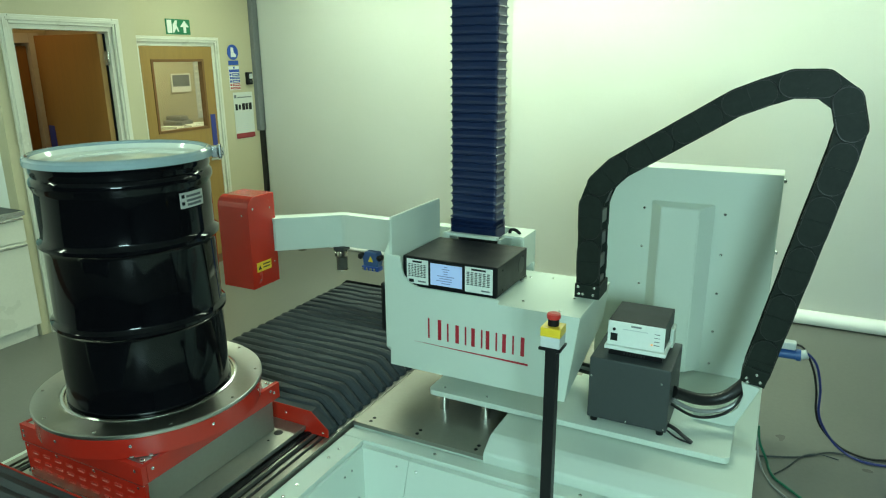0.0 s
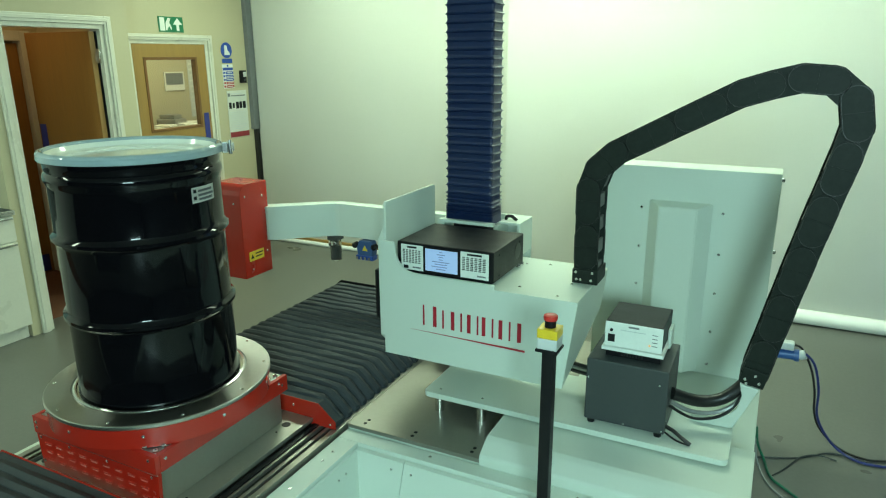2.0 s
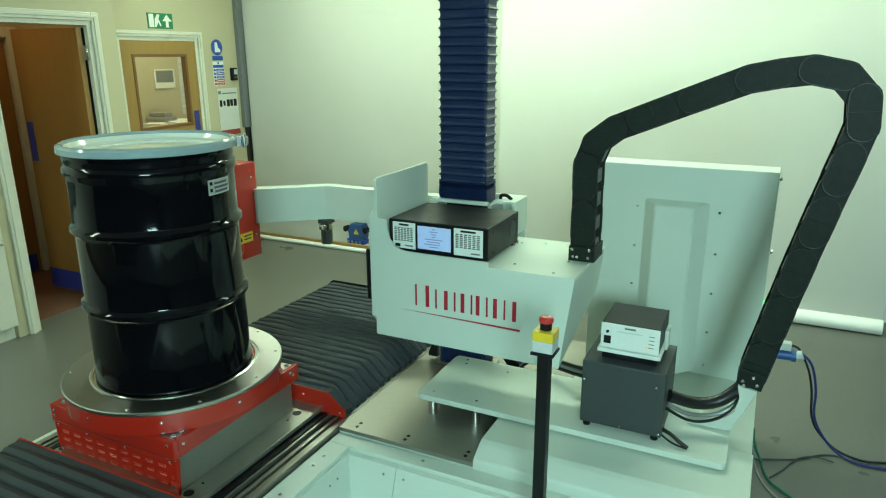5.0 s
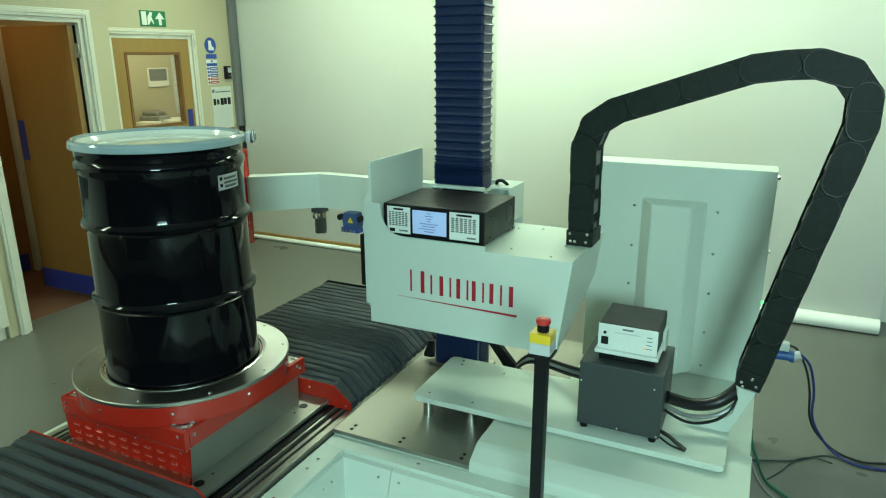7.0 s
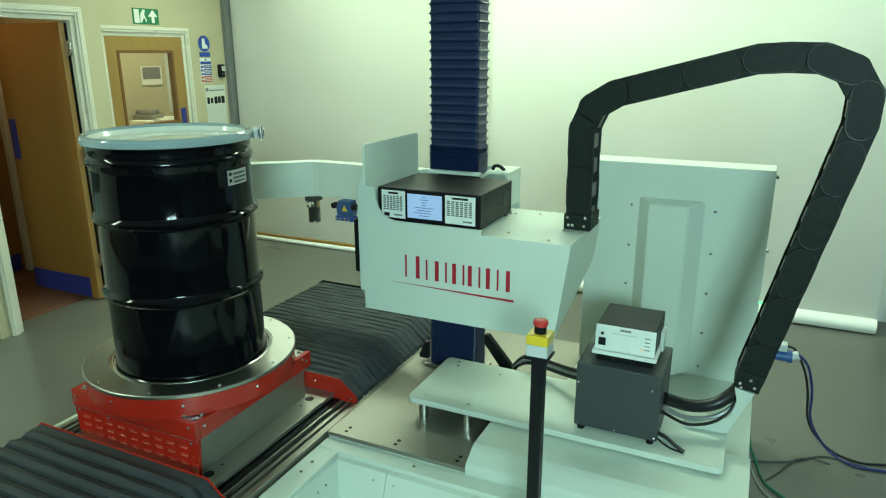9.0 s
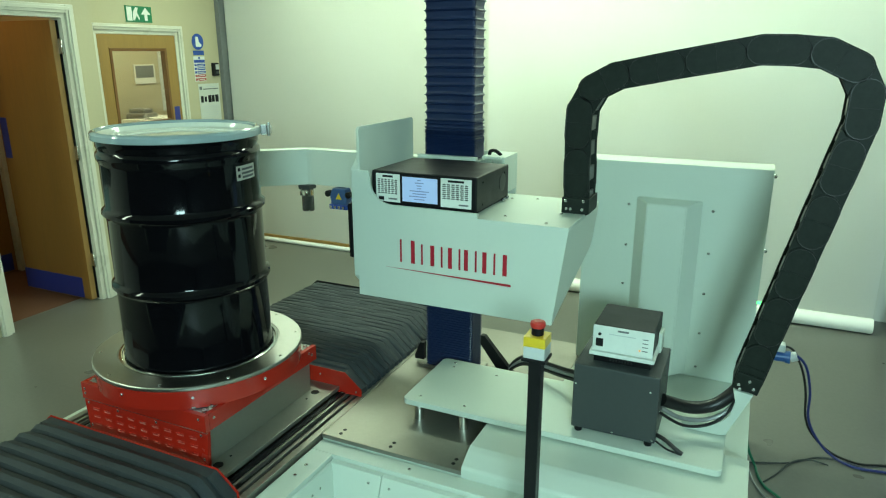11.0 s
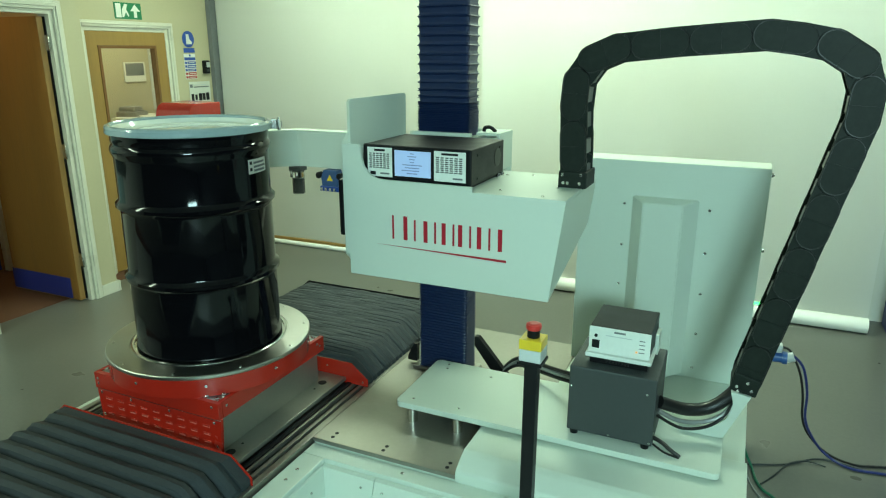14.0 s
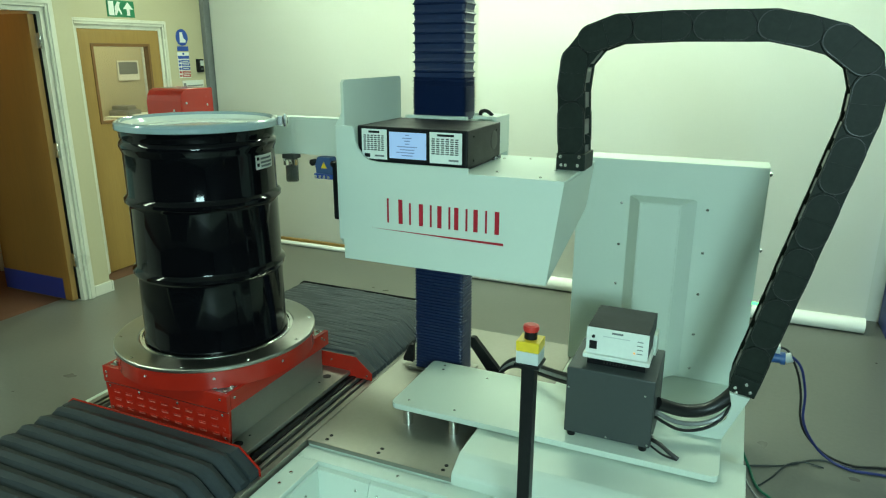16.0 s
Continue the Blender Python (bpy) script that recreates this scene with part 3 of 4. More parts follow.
bmesh.ops.bevel(bm, geom=list(bm.edges), offset=0.004, segments=2, affect="EDGES")
part("raised_centre", bm, M_PAINT, sh)
bolts(sh, [(x, 1.352, z) for x in (1.492, 1.857) for z in (1.153, 0.958, 0.765, 0.57, 0.40)], way="-y", r=0.007, h=0.005, bright=True)
bolts(sh, [(2.082, 1.40, 1.318), (2.082, 1.40, 0.985)], way="x", r=0.009, h=0.012, bright=True)
part("led", lathe([(0.007, 0), (0.007, 0.02), (0.004, 0.03)], 10), M_LED, sh, "lit green indicator", pose(2.082, 1.39, 0.745, 0, 90, 0))
so = thing("power_plug", "blue and white industrial plug on the guard", "plug", pose(2.082, 1.45, 0.49))
part("socket", box(0.002, 0.145, -0.024, 0.024, 0.018, 0.056, 0.008), M_LTGREY, so, "white socket shell")
part("plug_body", tube([(0.004, 0, -0.012), (0.10, 0, -0.010), (0.165, 0, -0.008)], 0.024, 14, 3), M_PLUG_BLUE, so, "blue plug body")
part("plug_ring", tube([(0.150, 0, -0.009), (0.170, 0, -0.008)], 0.029, 16, 2), M_PLUG_BLUE, so, "ribbed blue ring")
part("gland", tube([(0.170, 0, -0.008), (0.197, 0, 0.004)], 0.022, 12, 2), M_LTGREY, so, "grey cable gland")
solid("power_cable", tube([(2.279, 1.45, 0.496), (2.31, 1.45, 0.468), (2.333, 1.45, 0.42), (2.355, 1.45, 0.32), (2.362, 1.45, 0.206), (2.398, 1.46, 0.118), (2.471, 1.485, 0.022), (2.566, 1.425, 0.009), (2.716, 1.437, 0.009), (3.0, 1.45, 0.009), (3.6, 1.40, 0.009)], 0.0058), M_CABLE_BLUE, "blue power cable trailing across the floor", "cable")
solid("power_cable", tube([(2.228, 1.47, 0.525), (2.265, 1.47, 0.508), (2.313, 1.47, 0.415), (2.34, 1.47, 0.307), (2.353, 1.47, 0.194), (2.392, 1.48, 0.105), (2.484, 1.51, 0.012), (2.593, 1.466, 0.008), (2.726, 1.502, 0.008), (3.0, 1.54, 0.008), (3.6, 1.5, 0.008)], 0.0055), M_CABLE, "black power cable trailing across the floor", "cable")
solid("floor_cable", tube([(2.13, 1.27, 0.005), (2.175, 1.289, 0.005), (2.30, 1.345, 0.005), (2.385, 1.416, 0.005), (2.44, 1.455, 0.005), (2.503, 1.464, 0.005), (2.62, 1.44, 0.005)], 0.004), M_GREY, "thin grey cable lying on the floor", "cable")
solid("floor_cable", tube([(2.20, 1.14, 0.005), (2.251, 1.225, 0.005), (2.283, 1.294, 0.005), (2.324, 1.36, 0.010), (2.39, 1.40, 0.012), (2.47, 1.40, 0.005)], 0.0035), M_GREY, "thin grey cable looped on the floor", "cable")
solid("earth_cable", tube([(2.112, 1.28, 0.16), (2.125, 1.27, 0.08), (2.161, 1.249, 0.012), (2.178, 1.165, 0.008), (2.204, 1.099, 0.008), (2.241, 1.061, 0.008), (2.35, 0.95, 0.008)], 0.006), M_CABLE_GREEN, "green cable running down to the floor", "cable")
solid("earth_cable", tube([(2.112, 1.22, 0.13), (2.125, 1.20, 0.05), (2.15, 1.15, 0.006), (2.175, 1.08, 0.006), (2.21, 1.02, 0.006), (2.32, 0.90, 0.006)], 0.004), M_CABLE_GREY, "thin grey cable running along the floor", "cable")

# ---- column ----
COLX, COLY, CW, CD = 0.768, 0.985, 0.123, 0.065
col = thing("lift_column", "tall lift column inside navy blue bellows", "column")
part("mast", box(COLX - 0.09, COLX + 0.09, COLY - 0.035, COLY + 0.035, 0.345, CEIL - 0.01), M_BLACK, col)
part("foot", box(COLX - 0.15, COLX + 0.15, COLY - 0.075, COLY + 0.075, 0.3435, 0.36, 0.003), M_STEEL, col)
bm = prism([(COLX + 0.15, 0.50), (COLX + 0.255, 0.361), (COLX + 0.315, 0.361), (COLX + 0.315, 0.378), (COLX + 0.17, 0.545), (COLX + 0.15, 0.545)], 1, COLY - 0.03, COLY + 0.0, 0.002)
part("gusset", bm, M_BLACK, col, "black angled gusset")
bm = prism([(COLX - 0.15, 0.36), (COLX - 0.20, 0.36), (COLX - 0.20, 0.38), (COLX - 0.17, 0.45), (COLX - 0.15, 0.45)], 1, COLY - 0.03, COLY + 0.0, 0.002)
part("gusset", bm, M_BLACK, col, "black angled gusset")


def ring_fold(w, d, h, deep):
    """One fold of a square bellows, folded outwards at half height."""
    bm = bmesh.new()
    rows = []
    for k, (o, z) in enumerate(((0, -h / 2), (-deep * 0.72, -h * 0.36), (-deep, -h * 0.1), (-deep * 0.72, h * 0.36), (0, h / 2))):
        rows.append([bm.verts.new((x, y, z)) for x, y in round_rect(-w, w, -d, d, 0.012, 2)])
        c = rows[-1]
        for v in c:
            v.co.x *= (w + o) / w
            v.co.y *= (d + o) / d
    n = len(rows[0])
    for a, b in zip(rows, rows[1:]):
        for i in range(n):
            bm.faces.new((a[i], a[(i + 1) % n], b[(i + 1) % n], b[i]))
    return bm


UP, LOW = 44, 56
fold_mesh = mesh_of("fold", ring_fold(CW, CD, 0.0385, 0.009), M_BLUE_BELLOWS)
low_mesh = mesh_of("fold", ring_fold(CW, CD, 0.0145, 0.005), M_BLUE_BELLOWS)
UPPER, LOWER = [], []
for i in range(UP):
    f = new("fold", fold_mesh)
    f.parent = col
    UPPER.append(f)
for i in range(LOW):
    f = new("fold", low_mesh)
    f.parent = col
    LOWER.append(f)

# ---- moving head: local origin on the column axis line at its top plate ----
head = thing("detector_head", "pale grey-green measuring head on the lift column", "measuring head")
HX0, HX1, HY, HB = 0.585, 1.442, 0.45, 0.93
bm = bmesh.new()
add_prism(bm, [(HX0, -0.37), (1.395, -0.37), (HX1, -0.005), (HX1, 0.0), (1.10, 0.0), (1.10, 0.018), (0.735, 0.018)] + [(0.735 - 0.088 * sin(radians(a)), 0.018 + 0.088 * (1 - cos(radians(a)))) for a in (20, 40, 60, 80, 90)] + [(0.645, 0.135), (0.638, 0.145), (HX0, 0.145)], 1, HY - 0.012, HY)
part("front_panel", bm, M_PAINT, head)
part("top_plate", box(0.60, HX1 - 0.002, HY + 0.001, HB, -0.012, -0.001, 0.002), M_PAINT, head)
bm = bmesh.new()
side = [(HY + 0.001, -0.014), (HB, -0.014), (HB, -0.19), (HY + 0.001, -0.368)]
v = [bm.verts.new((HX1 - 0.003 + 0.125 * min(0.0, z + 0.014), y, z)) for y, z in side]
w = [bm.verts.new((HX1 - 0.018 + 0.125 * min(0.0, z + 0.014), y, z)) for y, z in side]
bm.faces.new(v)
bm.faces.new(w[::-1])
for i in range(4):
    bm.faces.new((v[i], v[(i + 1) % 4], w[(i + 1) % 4], w[i]))
part("side_panel", bm, M_PAINT, head)
part("side_fin", prism([(HY + 0.001, -0.368), (0.912, -0.20), (0.912, 0.300), (0.902, 0.310), (HY + 0.012, 0.310), (HY + 0.001, 0.299)], 0, HX0, HX0 + 0.012, 0.001), M_PAINT, head, "tall side fin")
part("outer_plate", prism([(0.46, -0.30), (0.52, -0.36), (0.84, -0.36), (0.90, -0.30), (0.90, 0.16), (0.80, 0.24), (0.56, 0.24), (0.46, 0.14)], 0, HX0 - 0.036, HX0 - 0.008, 0.004), M_PAINT, head, "thick collimator plate with cut corners")
part("collimator", box(HX0 - 0.066, HX0 - 0.037, 0.47, 0.62, -0.23, 0.0, 0.012), M_BLACK, head, "black collimator face")
part("underside", prism([(HY + 0.002, -0.366), (HB, -0.19), (HB, -0.18), (HY + 0.002, -0.35)], 0, 0.60, 1.39), M_PAINT, head)
bm = bmesh.new()
add_box(bm, 0.60, COLX - CW - 0.006, HB + 0.001, 1.10, -0.20, 0.13, 0.002)
add_box(bm, COLX + CW + 0.006, COLX + CW + 0.022, HB + 0.001, 1.08, -0.20, 0.13, 0.002)
add_box(bm, 0.60, 1.02, 1.101, 1.12, -0.20, 0.15, 0.002)
add_box(bm, 1.004, 1.02, HB + 0.02, 1.10, -0.01, 0.15, 0.002)
add_box(bm, COLX + CW + 0.023, 1.003, HB + 0.02, 1.10, 0.138, 0.15, 0.002)
part("column_bracket", bm, M_PAINT, head)
part("collar", box(0.63, 0.91, 0.885, 0.912, 0.135, 0.15, 0.002), M_PAINT, head)
part("handle_loop", tube([(0.93, 1.0, 0.15), (0.935, 1.0, 0.166), (0.96, 1.0, 0.168), (0.985, 1.0, 0.15)], 0.008), M_BLACK, head, "black hose loop")
bolts(head, [(1.02, 0.50, -0.001), (1.18, 0.52, -0.001), (1.35, 0.475, -0.001), (1.20, 0.86, -0.001), (1.10, 0.83, -0.001), (1.36, 0.64, -0.001)], r=0.006, h=0.004)
bolts(head, [(1.085, 0.76, 0.002), (1.085, 0.80, 0.002)], r=0.010, h=0.016)
# red emblem as plain upright bars and a tapering line
em = part("emblem_line", prism([(0.712, -0.233), (1.237, -0.245), (1.237, -0.236)], 1, HY - 0.014, HY - 0.0122), M_LETTER, head, "tapering dark red line")
LX = 0.768
for k, w in enumerate((0.088, 0.080, 0.070, 0.062, 0.070, 0.076)):
    tall = 0.092 if k == 0 else 0.082
    for x0, x1 in ((LX + 0.010, LX + 0.017), (LX + w - 0.030, LX + w - 0.014)):
        part("emblem_bar", box(x0, x1, HY - 0.014, HY - 0.0122, -0.206, -0.206 + tall), M_LETTER, head, "dark red plain printed bar")
    LX += w + 0.004
# arm behind the drum to the red source housing
ARM = [(0.66, 1.30), (-0.22, 1.30), (-0.26, 1.285), (-0.575, 1.04), (-0.575, 0.985), (-0.515, 0.985), (-0.225, 1.235), (-0.20, 1.24), (0.66, 1.24)]
part("arm", prism(ARM, 2, -0.115, 0.066, 0.002), M_PAINT, head)
LIP = [(0.66, 1.304), (-0.22, 1.304), (-0.262, 1.289), (-0.579, 1.042), (-0.579, 0.981), (-0.513, 0.981), (-0.223, 1.231), (-0.20, 1.236), (0.66, 1.236)]
part("arm_lip", prism(LIP, 2, 0.0665, 0.080, 0.002), M_PAINT, head)
part("arm_mount", box(0.60, 0.90, 1.121, 1.236, -0.15, 0.10, 0.003), M_PAINT, head)
rb = part("source_housing", prism([(0.79, -0.298), (1.01, -0.298), (1.01, 0.232), (0.84, 0.232), (0.815, 0.222), (0.797, 0.20), (0.79, 0.175)], 0, -0.752, -0.530, 0.004), M_RED, head, "red painted sheet steel source housing")
part("warning_label", box(-0.5295, -0.528, 0.826, 0.945, -0.205, -0.150), M_YELLOW, rb, "yellow warning label with black bars")
bm = box(-0.5278, -0.527, 0.875, 0.935, -0.170, -0.163)
add_box(bm, -0.5278, -0.527, 0.875, 0.93, -0.188, -0.181)
add_prism(bm, [(0.836, -0.192), (0.862, -0.192), (0.849, -0.165)], 0, -0.5278, -0.527)
part("label_print", bm, M_BLACK, rb, "black plain bars and triangle")
bolts(rb, [(-0.530, 0.825, 0.165), (-0.530, 0.965, 0.150), (-0.530, 0.975, -0.175), (-0.530, 0.85, -0.255)], way="x", r=0.006)
bolts(rb, [(-0.575, 0.79, 0.13)], way="-y", r=0.006)
ls_ = part("laser_pointer", prism([(-0.060, -0.205), (0.035, -0.205), (0.042, -0.16), (0.030, -0.118), (-0.050, -0.118), (-0.066, -0.16)], 1, 1.205, 1.26, 0.005), M_LASER, head, "blue metal laser pointer head")
part("laser_foot", box(-0.074, 0.040, 1.205, 1.255, -0.232, -0.206, 0.003), M_SIGN_BLUE, ls_, "dark blue connector strip")
for k in range(4):
    part("contact", box(-0.068 + k * 0.026, -0.054 + k * 0.026, 1.199, 1.204, -0.228, -0.212), M_CHROME, ls_, "bright contact")
for x in (-0.082, 0.046):
    part("clamp", lathe([(0.017, 0), (0.017, 0.03), (0.009, 0.034)], 14), M_BLACK, ls_, "black clamp knob", pose(x, 1.235, -0.15, 90))
part("laser_mark", prism([(-0.028, -0.175), (0.008, -0.175), (-0.010, -0.142)], 1, 1.2025, 1.2045), M_YELLOW, ls_, "yellow warning triangle")
vial = part("clear_tube", lathe([(0.030, -0.268), (0.034, -0.262), (0.034, -0.15), (0.030, -0.145)], 18, -0.244, 1.25), M_GLASS, head, "clear cylindrical camera cover")
part("tube_core", lathe([(0.024, -0.262), (0.026, -0.258), (0.026, -0.185), (0.022, -0.182), (0.012, -0.180), (0.012, -0.152)], 14, -0.244, 1.25), M_CHAIN_BAR, vial, "dark core")
part("tube_cap", box(-0.28, -0.208, 1.215, 1.285, -0.143, -0.118, 0.004), M_GREY, vial, "dark clamp")
for x in (-0.262, -0.226):
    part("cap_screw", lathe([(0.007, -0.175), (0.007, -0.144)], 10, x, 1.214), M_CHROME, vial, "bright screw")

# ---- the analyser resting on the head ----
mca = thing("signal_analyser", "black desktop signal analyser with lit screen on the head", "instrument")
AX0, AX1, AY0, AY1, AH = 0.645, 1.088, 0.462, 0.81, 0.146
part("case", box(AX0, AX1, AY0, AY1, 0.016, AH, 0.006), M_BLACK, mca)
part("foot_bar", box(AX0 + 0.05, AX1 - 0.02, AY0 + 0.03, AY1 - 0.03, 0.0, 0.015), M_BLACK, mca)
for x0, x1 in ((AX0 + 0.02, AX0 + 0.125), (AX1 - 0.145, AX1 - 0.02)):
    gp = part("grille", box(x0, x1, AY0 - 0.003, AY0 - 0.0005, 0.026, 0.136, 0.001), M_PANEL_WHITE, mca, "white printed grille")
    for r in range(8):
        for c in range(6):
            part("slot", box(x0 + 0.008 + c * (x1 - x0 - 0.016) / 6 + 0.0015 * (r % 2), x0 + 0.008 + (c + 0.72) * (x1 - x0 - 0.016) / 6, AY0 - 0.004, AY0 - 0.0031, 0.058 + r * 0.0075, 0.062 + r * 0.0075), M_BLACK, gp)
    part("print", box(x0 + 0.03, x1 - 0.03, AY0 - 0.004, AY0 - 0.0031, 0.122, 0.130), M_BLACK, gp, "black plain bar")
    part("print", box(x1 - 0.05, x1 - 0.012, AY0 - 0.004, AY0 - 0.0031, 0.036, 0.042), M_INK, gp, "grey plain bar")
part("power_switch", box(AX0 + 0.032, AX0 + 0.055, AY0 - 0.006, AY0 - 0.0031, 0.032, 0.046, 0.001), M_BLACK, mca, "black rocker switch")
part("bezel", box(AX0 + 0.132, AX1 - 0.152, AY0 - 0.004, AY0 - 0.0005, 0.026, 0.136, 0.001), M_BLACK, mca)
scr = part("screen", box(AX0 + 0.137, AX1 - 0.157, AY0 - 0.0055, AY0 - 0.0042, 0.034, 0.13), M_LCD, mca, "lit pale blue screen")
for k, (u, w) in enumerate(((0.5, 0.10), (0.5, 0.25), (0.5, 0.15), (0.5, 0.12), (0.5, 0.55), (0.5, 0.4), (0.45, 0.5), (0.5, 0.3))):
    xm, span = AX0 + 0.137 + u * 0.146, 0.146 * w
    part("text_line", box(xm - span / 2, xm + span / 2, AY0 - 0.0065, AY0 - 0.0056, 0.118 - k * 0.0105, 0.1215 - k * 0.0105), M_LCD_INK, scr, "plain text bar")
part("side_vent", lathe([(0.036, 0), (0.036, 0.0012), (0.030, 0.0016)], 24), M_CABLE, mca, "round black vent", pose(AX1, AY1 - 0.075, 0.085, 0, 90, 0))
bolts(mca, [(AX1, AY0 + 0.06, 0.12), (AX1, AY1 - 0.05, 0.12), (AX1, AY0 + 0.06, 0.035)], way="x", r=0.005, h=0.002, bright=False)

# ---- carriage with turntable: local origin on the drum's axis at z 0 ----
car = thing("turntable_carriage", "red and steel turntable carriage on the rail bed", "carriage")
part("base_plate", box(-0.355, 0.400, -0.40, 0.40, 0.352, 0.370, 0.002), M_CARRIAGE, car, "zinc grey base plate")
part("body", box(-0.286, 0.302, -0.318, 0.318, 0.371, 0.572, 0.002), M_CARRIAGE, car, "zinc grey steel box body")
part("corner_bracket", box(0.225, 0.325, -0.335, -0.245, 0.573, 0.585, 0.001), M_STEEL, car)
part("corner_bracket", box(0.225, 0.325, 0.235, 0.325, 0.573, 0.585, 0.001), M_STEEL, car)
part("corner_bracket", box(-0.300, -0.20, -0.335, -0.245, 0.573, 0.585, 0.001), M_STEEL, car)
# red louvred front, bent side strips
part("front_panel", prism([(-0.296, 0.372), (0.318, 0.372), (0.330, 0.518), (-0.306, 0.518)], 1, -0.336, -0.322), M_RED, car, "red louvred front panel")
part("seam_edge", box(-0.306, 0.331, -0.3425, -0.337, 0.5185, 0.5205), M_CHROME, car, "bright folded edge")
part("front_strip", box(-0.306, 0.330, -0.342, -0.322, 0.521, 0.588, 0.001), M_RED, car)
part("side_strip", box(0.312, 0.330, -0.320, 0.335, 0.521, 0.588, 0.001), M_RED, car)
part("side_strip", box(-0.306, -0.290, -0.320, 0.335, 0.521, 0.588, 0.001), M_RED, car)
louvre = mesh_of("louvre", prism([(-0.0045, 0.0), (0.0045, 0.0), (0.003, -0.004), (-0.003, -0.004)], 0, -0.017, 0.017), M_RED)
slot_mesh = mesh_of("slot", box(-0.015, 0.015, -0.003, 0.0, -0.0026, 0.0026), M_RED_GLINT)
for r in range(3):
    for c in range(9):
        for me, dz in ((louvre, 0.006), (slot_mesh, -0.002)):
            lv = new(me.name, me)
            lv.parent = car
            lv.matrix_basis = pose(-0.245 + c * 0.063, -0.3362, 0.414 + r * 0.033 + dz, 0 if me is louvre else -32, 0, 0)
bolts(car, [(x, -0.337, 0.503) for x in (0.30, 0.08, -0.12, -0.28)] + [(0.305, -0.336, 0.405), (-0.28, -0.336, 0.405), (0.30, -0.342, 0.57), (-0.285, -0.342, 0.565), (-0.285, -0.342, 0.545)], way="-y")
bolts(car, [(0.33, -0.30, 0.565), (0.33, 0.28, 0.57), (0.33, 0.30, 0.555)], way="x")
bolts(car, [(x, y, 0.585) for x in (0.25, 0.30) for y in (-0.31, -0.275, 0.26, 0.30)] + [(-0.275, -0.30, 0.585), (-0.24, -0.27, 0.585)], r=0.010, h=0.010)
# black discs laid on the plate for the shade inside bored holes
for x, y in ((0.352, -0.305), (0.352, 0.305), (-0.33, -0.305), (-0.33, 0.305)):
    part("hole_shade", lathe([(0.019, 0.370), (0.019, 0.3715), (0.012, 0.3718)], 16, min(x, 0.333), y), M_BLACK, car, "black disc for the shade inside a bored hole")
bolts(car, [(0.335, -0.24, 0.370), (0.335, 0.24, 0.370)], r=0.005, h=0.002, bright=False)
# curved red skirt and steel disc
sk = bmesh.new()
R0 = 0.402
add_lathe(sk, [(R0 - 0.006, 0.588), (R0, 0.588), (R0, 0.660), (R0 - 0.006, 0.660)], 72, close=False)
part("skirt", sk, M_RED, car, "curved red skirt under the disc")
for a in (-129, -90, -51, -12, 27):
    ob = new("bolt", bolt_mesh(0.006, 0.004, True))
    ob.parent = car
    ob.matrix_basis = pose(R0 * cos(radians(a)), R0 * sin(radians(a)), 0.632) @ pose(0, 0, 0, 0, 0, a) @ pose(0, 0, 0, 0, 90, 0)
part("support_drum", lathe([(0.36, 0.574), (0.36, 0.66)], 48), M_RED, car)
part("turntable_disc", lathe([(0.30, 0.661), (0.406, 0.661), (0.408, 0.664), (0.408, 0.674), (0.405, 0.677), (0.318, 0.677), (0.316, 0.672), (0.30, 0.672)], 96), M_DISC, car, "brushed steel turntable disc")
part("centre_ring", lathe([(0.312, 0.6725), (0.312, 0.678), (0.304, 0.680), (0.300, 0.6795), (0.298, 0.6735), (0.20, 0.6735)], 72), M_CHROME, car, "bright locating ring")
bolts(car, [(0.384 * cos(radians(a)), 0.384 * sin(radians(a)), 0.677) for a in range(4, 360, 36)], r=0.006, h=0.003)
# red end plates that hold the bellows
END = [(-0.515, 0.340), (0.515, 0.340), (0.515, 0.374), (0.43, 0.444), (-0.43, 0.444), (-0.515, 0.374)]
COLLAR = [(-0.508, 0.342), (0.508, 0.342), (0.508, 0.368), (0.426, 0.438), (-0.426, 0.438), (-0.508, 0.368)]
for y in (-0.405, 0.401):
    part("end_plate", prism(END, 1, y, y + 0.003), M_RED, car, "red sheet steel end plate")
part("fabric_collar", prism(COLLAR, 1, -0.45, -0.406), M_BELLOWS, car, "black fabric collar on the end plate")
part("fabric_collar", prism(COLLAR, 1, 0.405, 0.45), M_BELLOWS, car, "black fabric collar on the end plate")
bolts(car, [(0.49, 0.40, 0.36), (0.30, 0.40, 0.41)], way="-y", r=0.005)

# ---- drum ----
drum = thing("steel_drum", "glossy black steel drum with pale clamped lid", "drum")
DZ = 0.676


def hoop(z, r0, d):
    return [(r0, z - 0.026), (r0 + d * 0.25, z - 0.017), (r0 + d, z - 0.006), (r0 + d, z + 0.006), (r0 + d * 0.25, z + 0.017), (r0, z + 0.026)]


RB = 0.2855
prof = [(0.26, 0.012), (0.282, 0.0), (0.291, 0.004), (0.291, 0.016), (RB, 0.026)] + hoop(0.300, RB, 0.014) + hoop(0.585, RB, 0.014) + [(RB, 0.762), (0.287, 0.770), (0.2945, 0.786), (0.2955, 0.796), (0.293, 0.806), (0.2865, 0.814), (0.2865, 0.820), (0.290, 0.828), (0.290, 0.852)]
part("body", lathe(prof, 96), M_BLACK_GLOSS, drum)
part("clamp_ring", lathe([(0.289, 0.853), (0.298, 0.852), (0.3045, 0.855), (0.3055, 0.861), (0.3035, 0.868), (0.3045, 0.874), (0.301, 0.881), (0.292, 0.885), (0.284, 0.881), (0.281, 0.868)], 96, close=False), M_LID, drum, "pale blue-grey clamping ring")
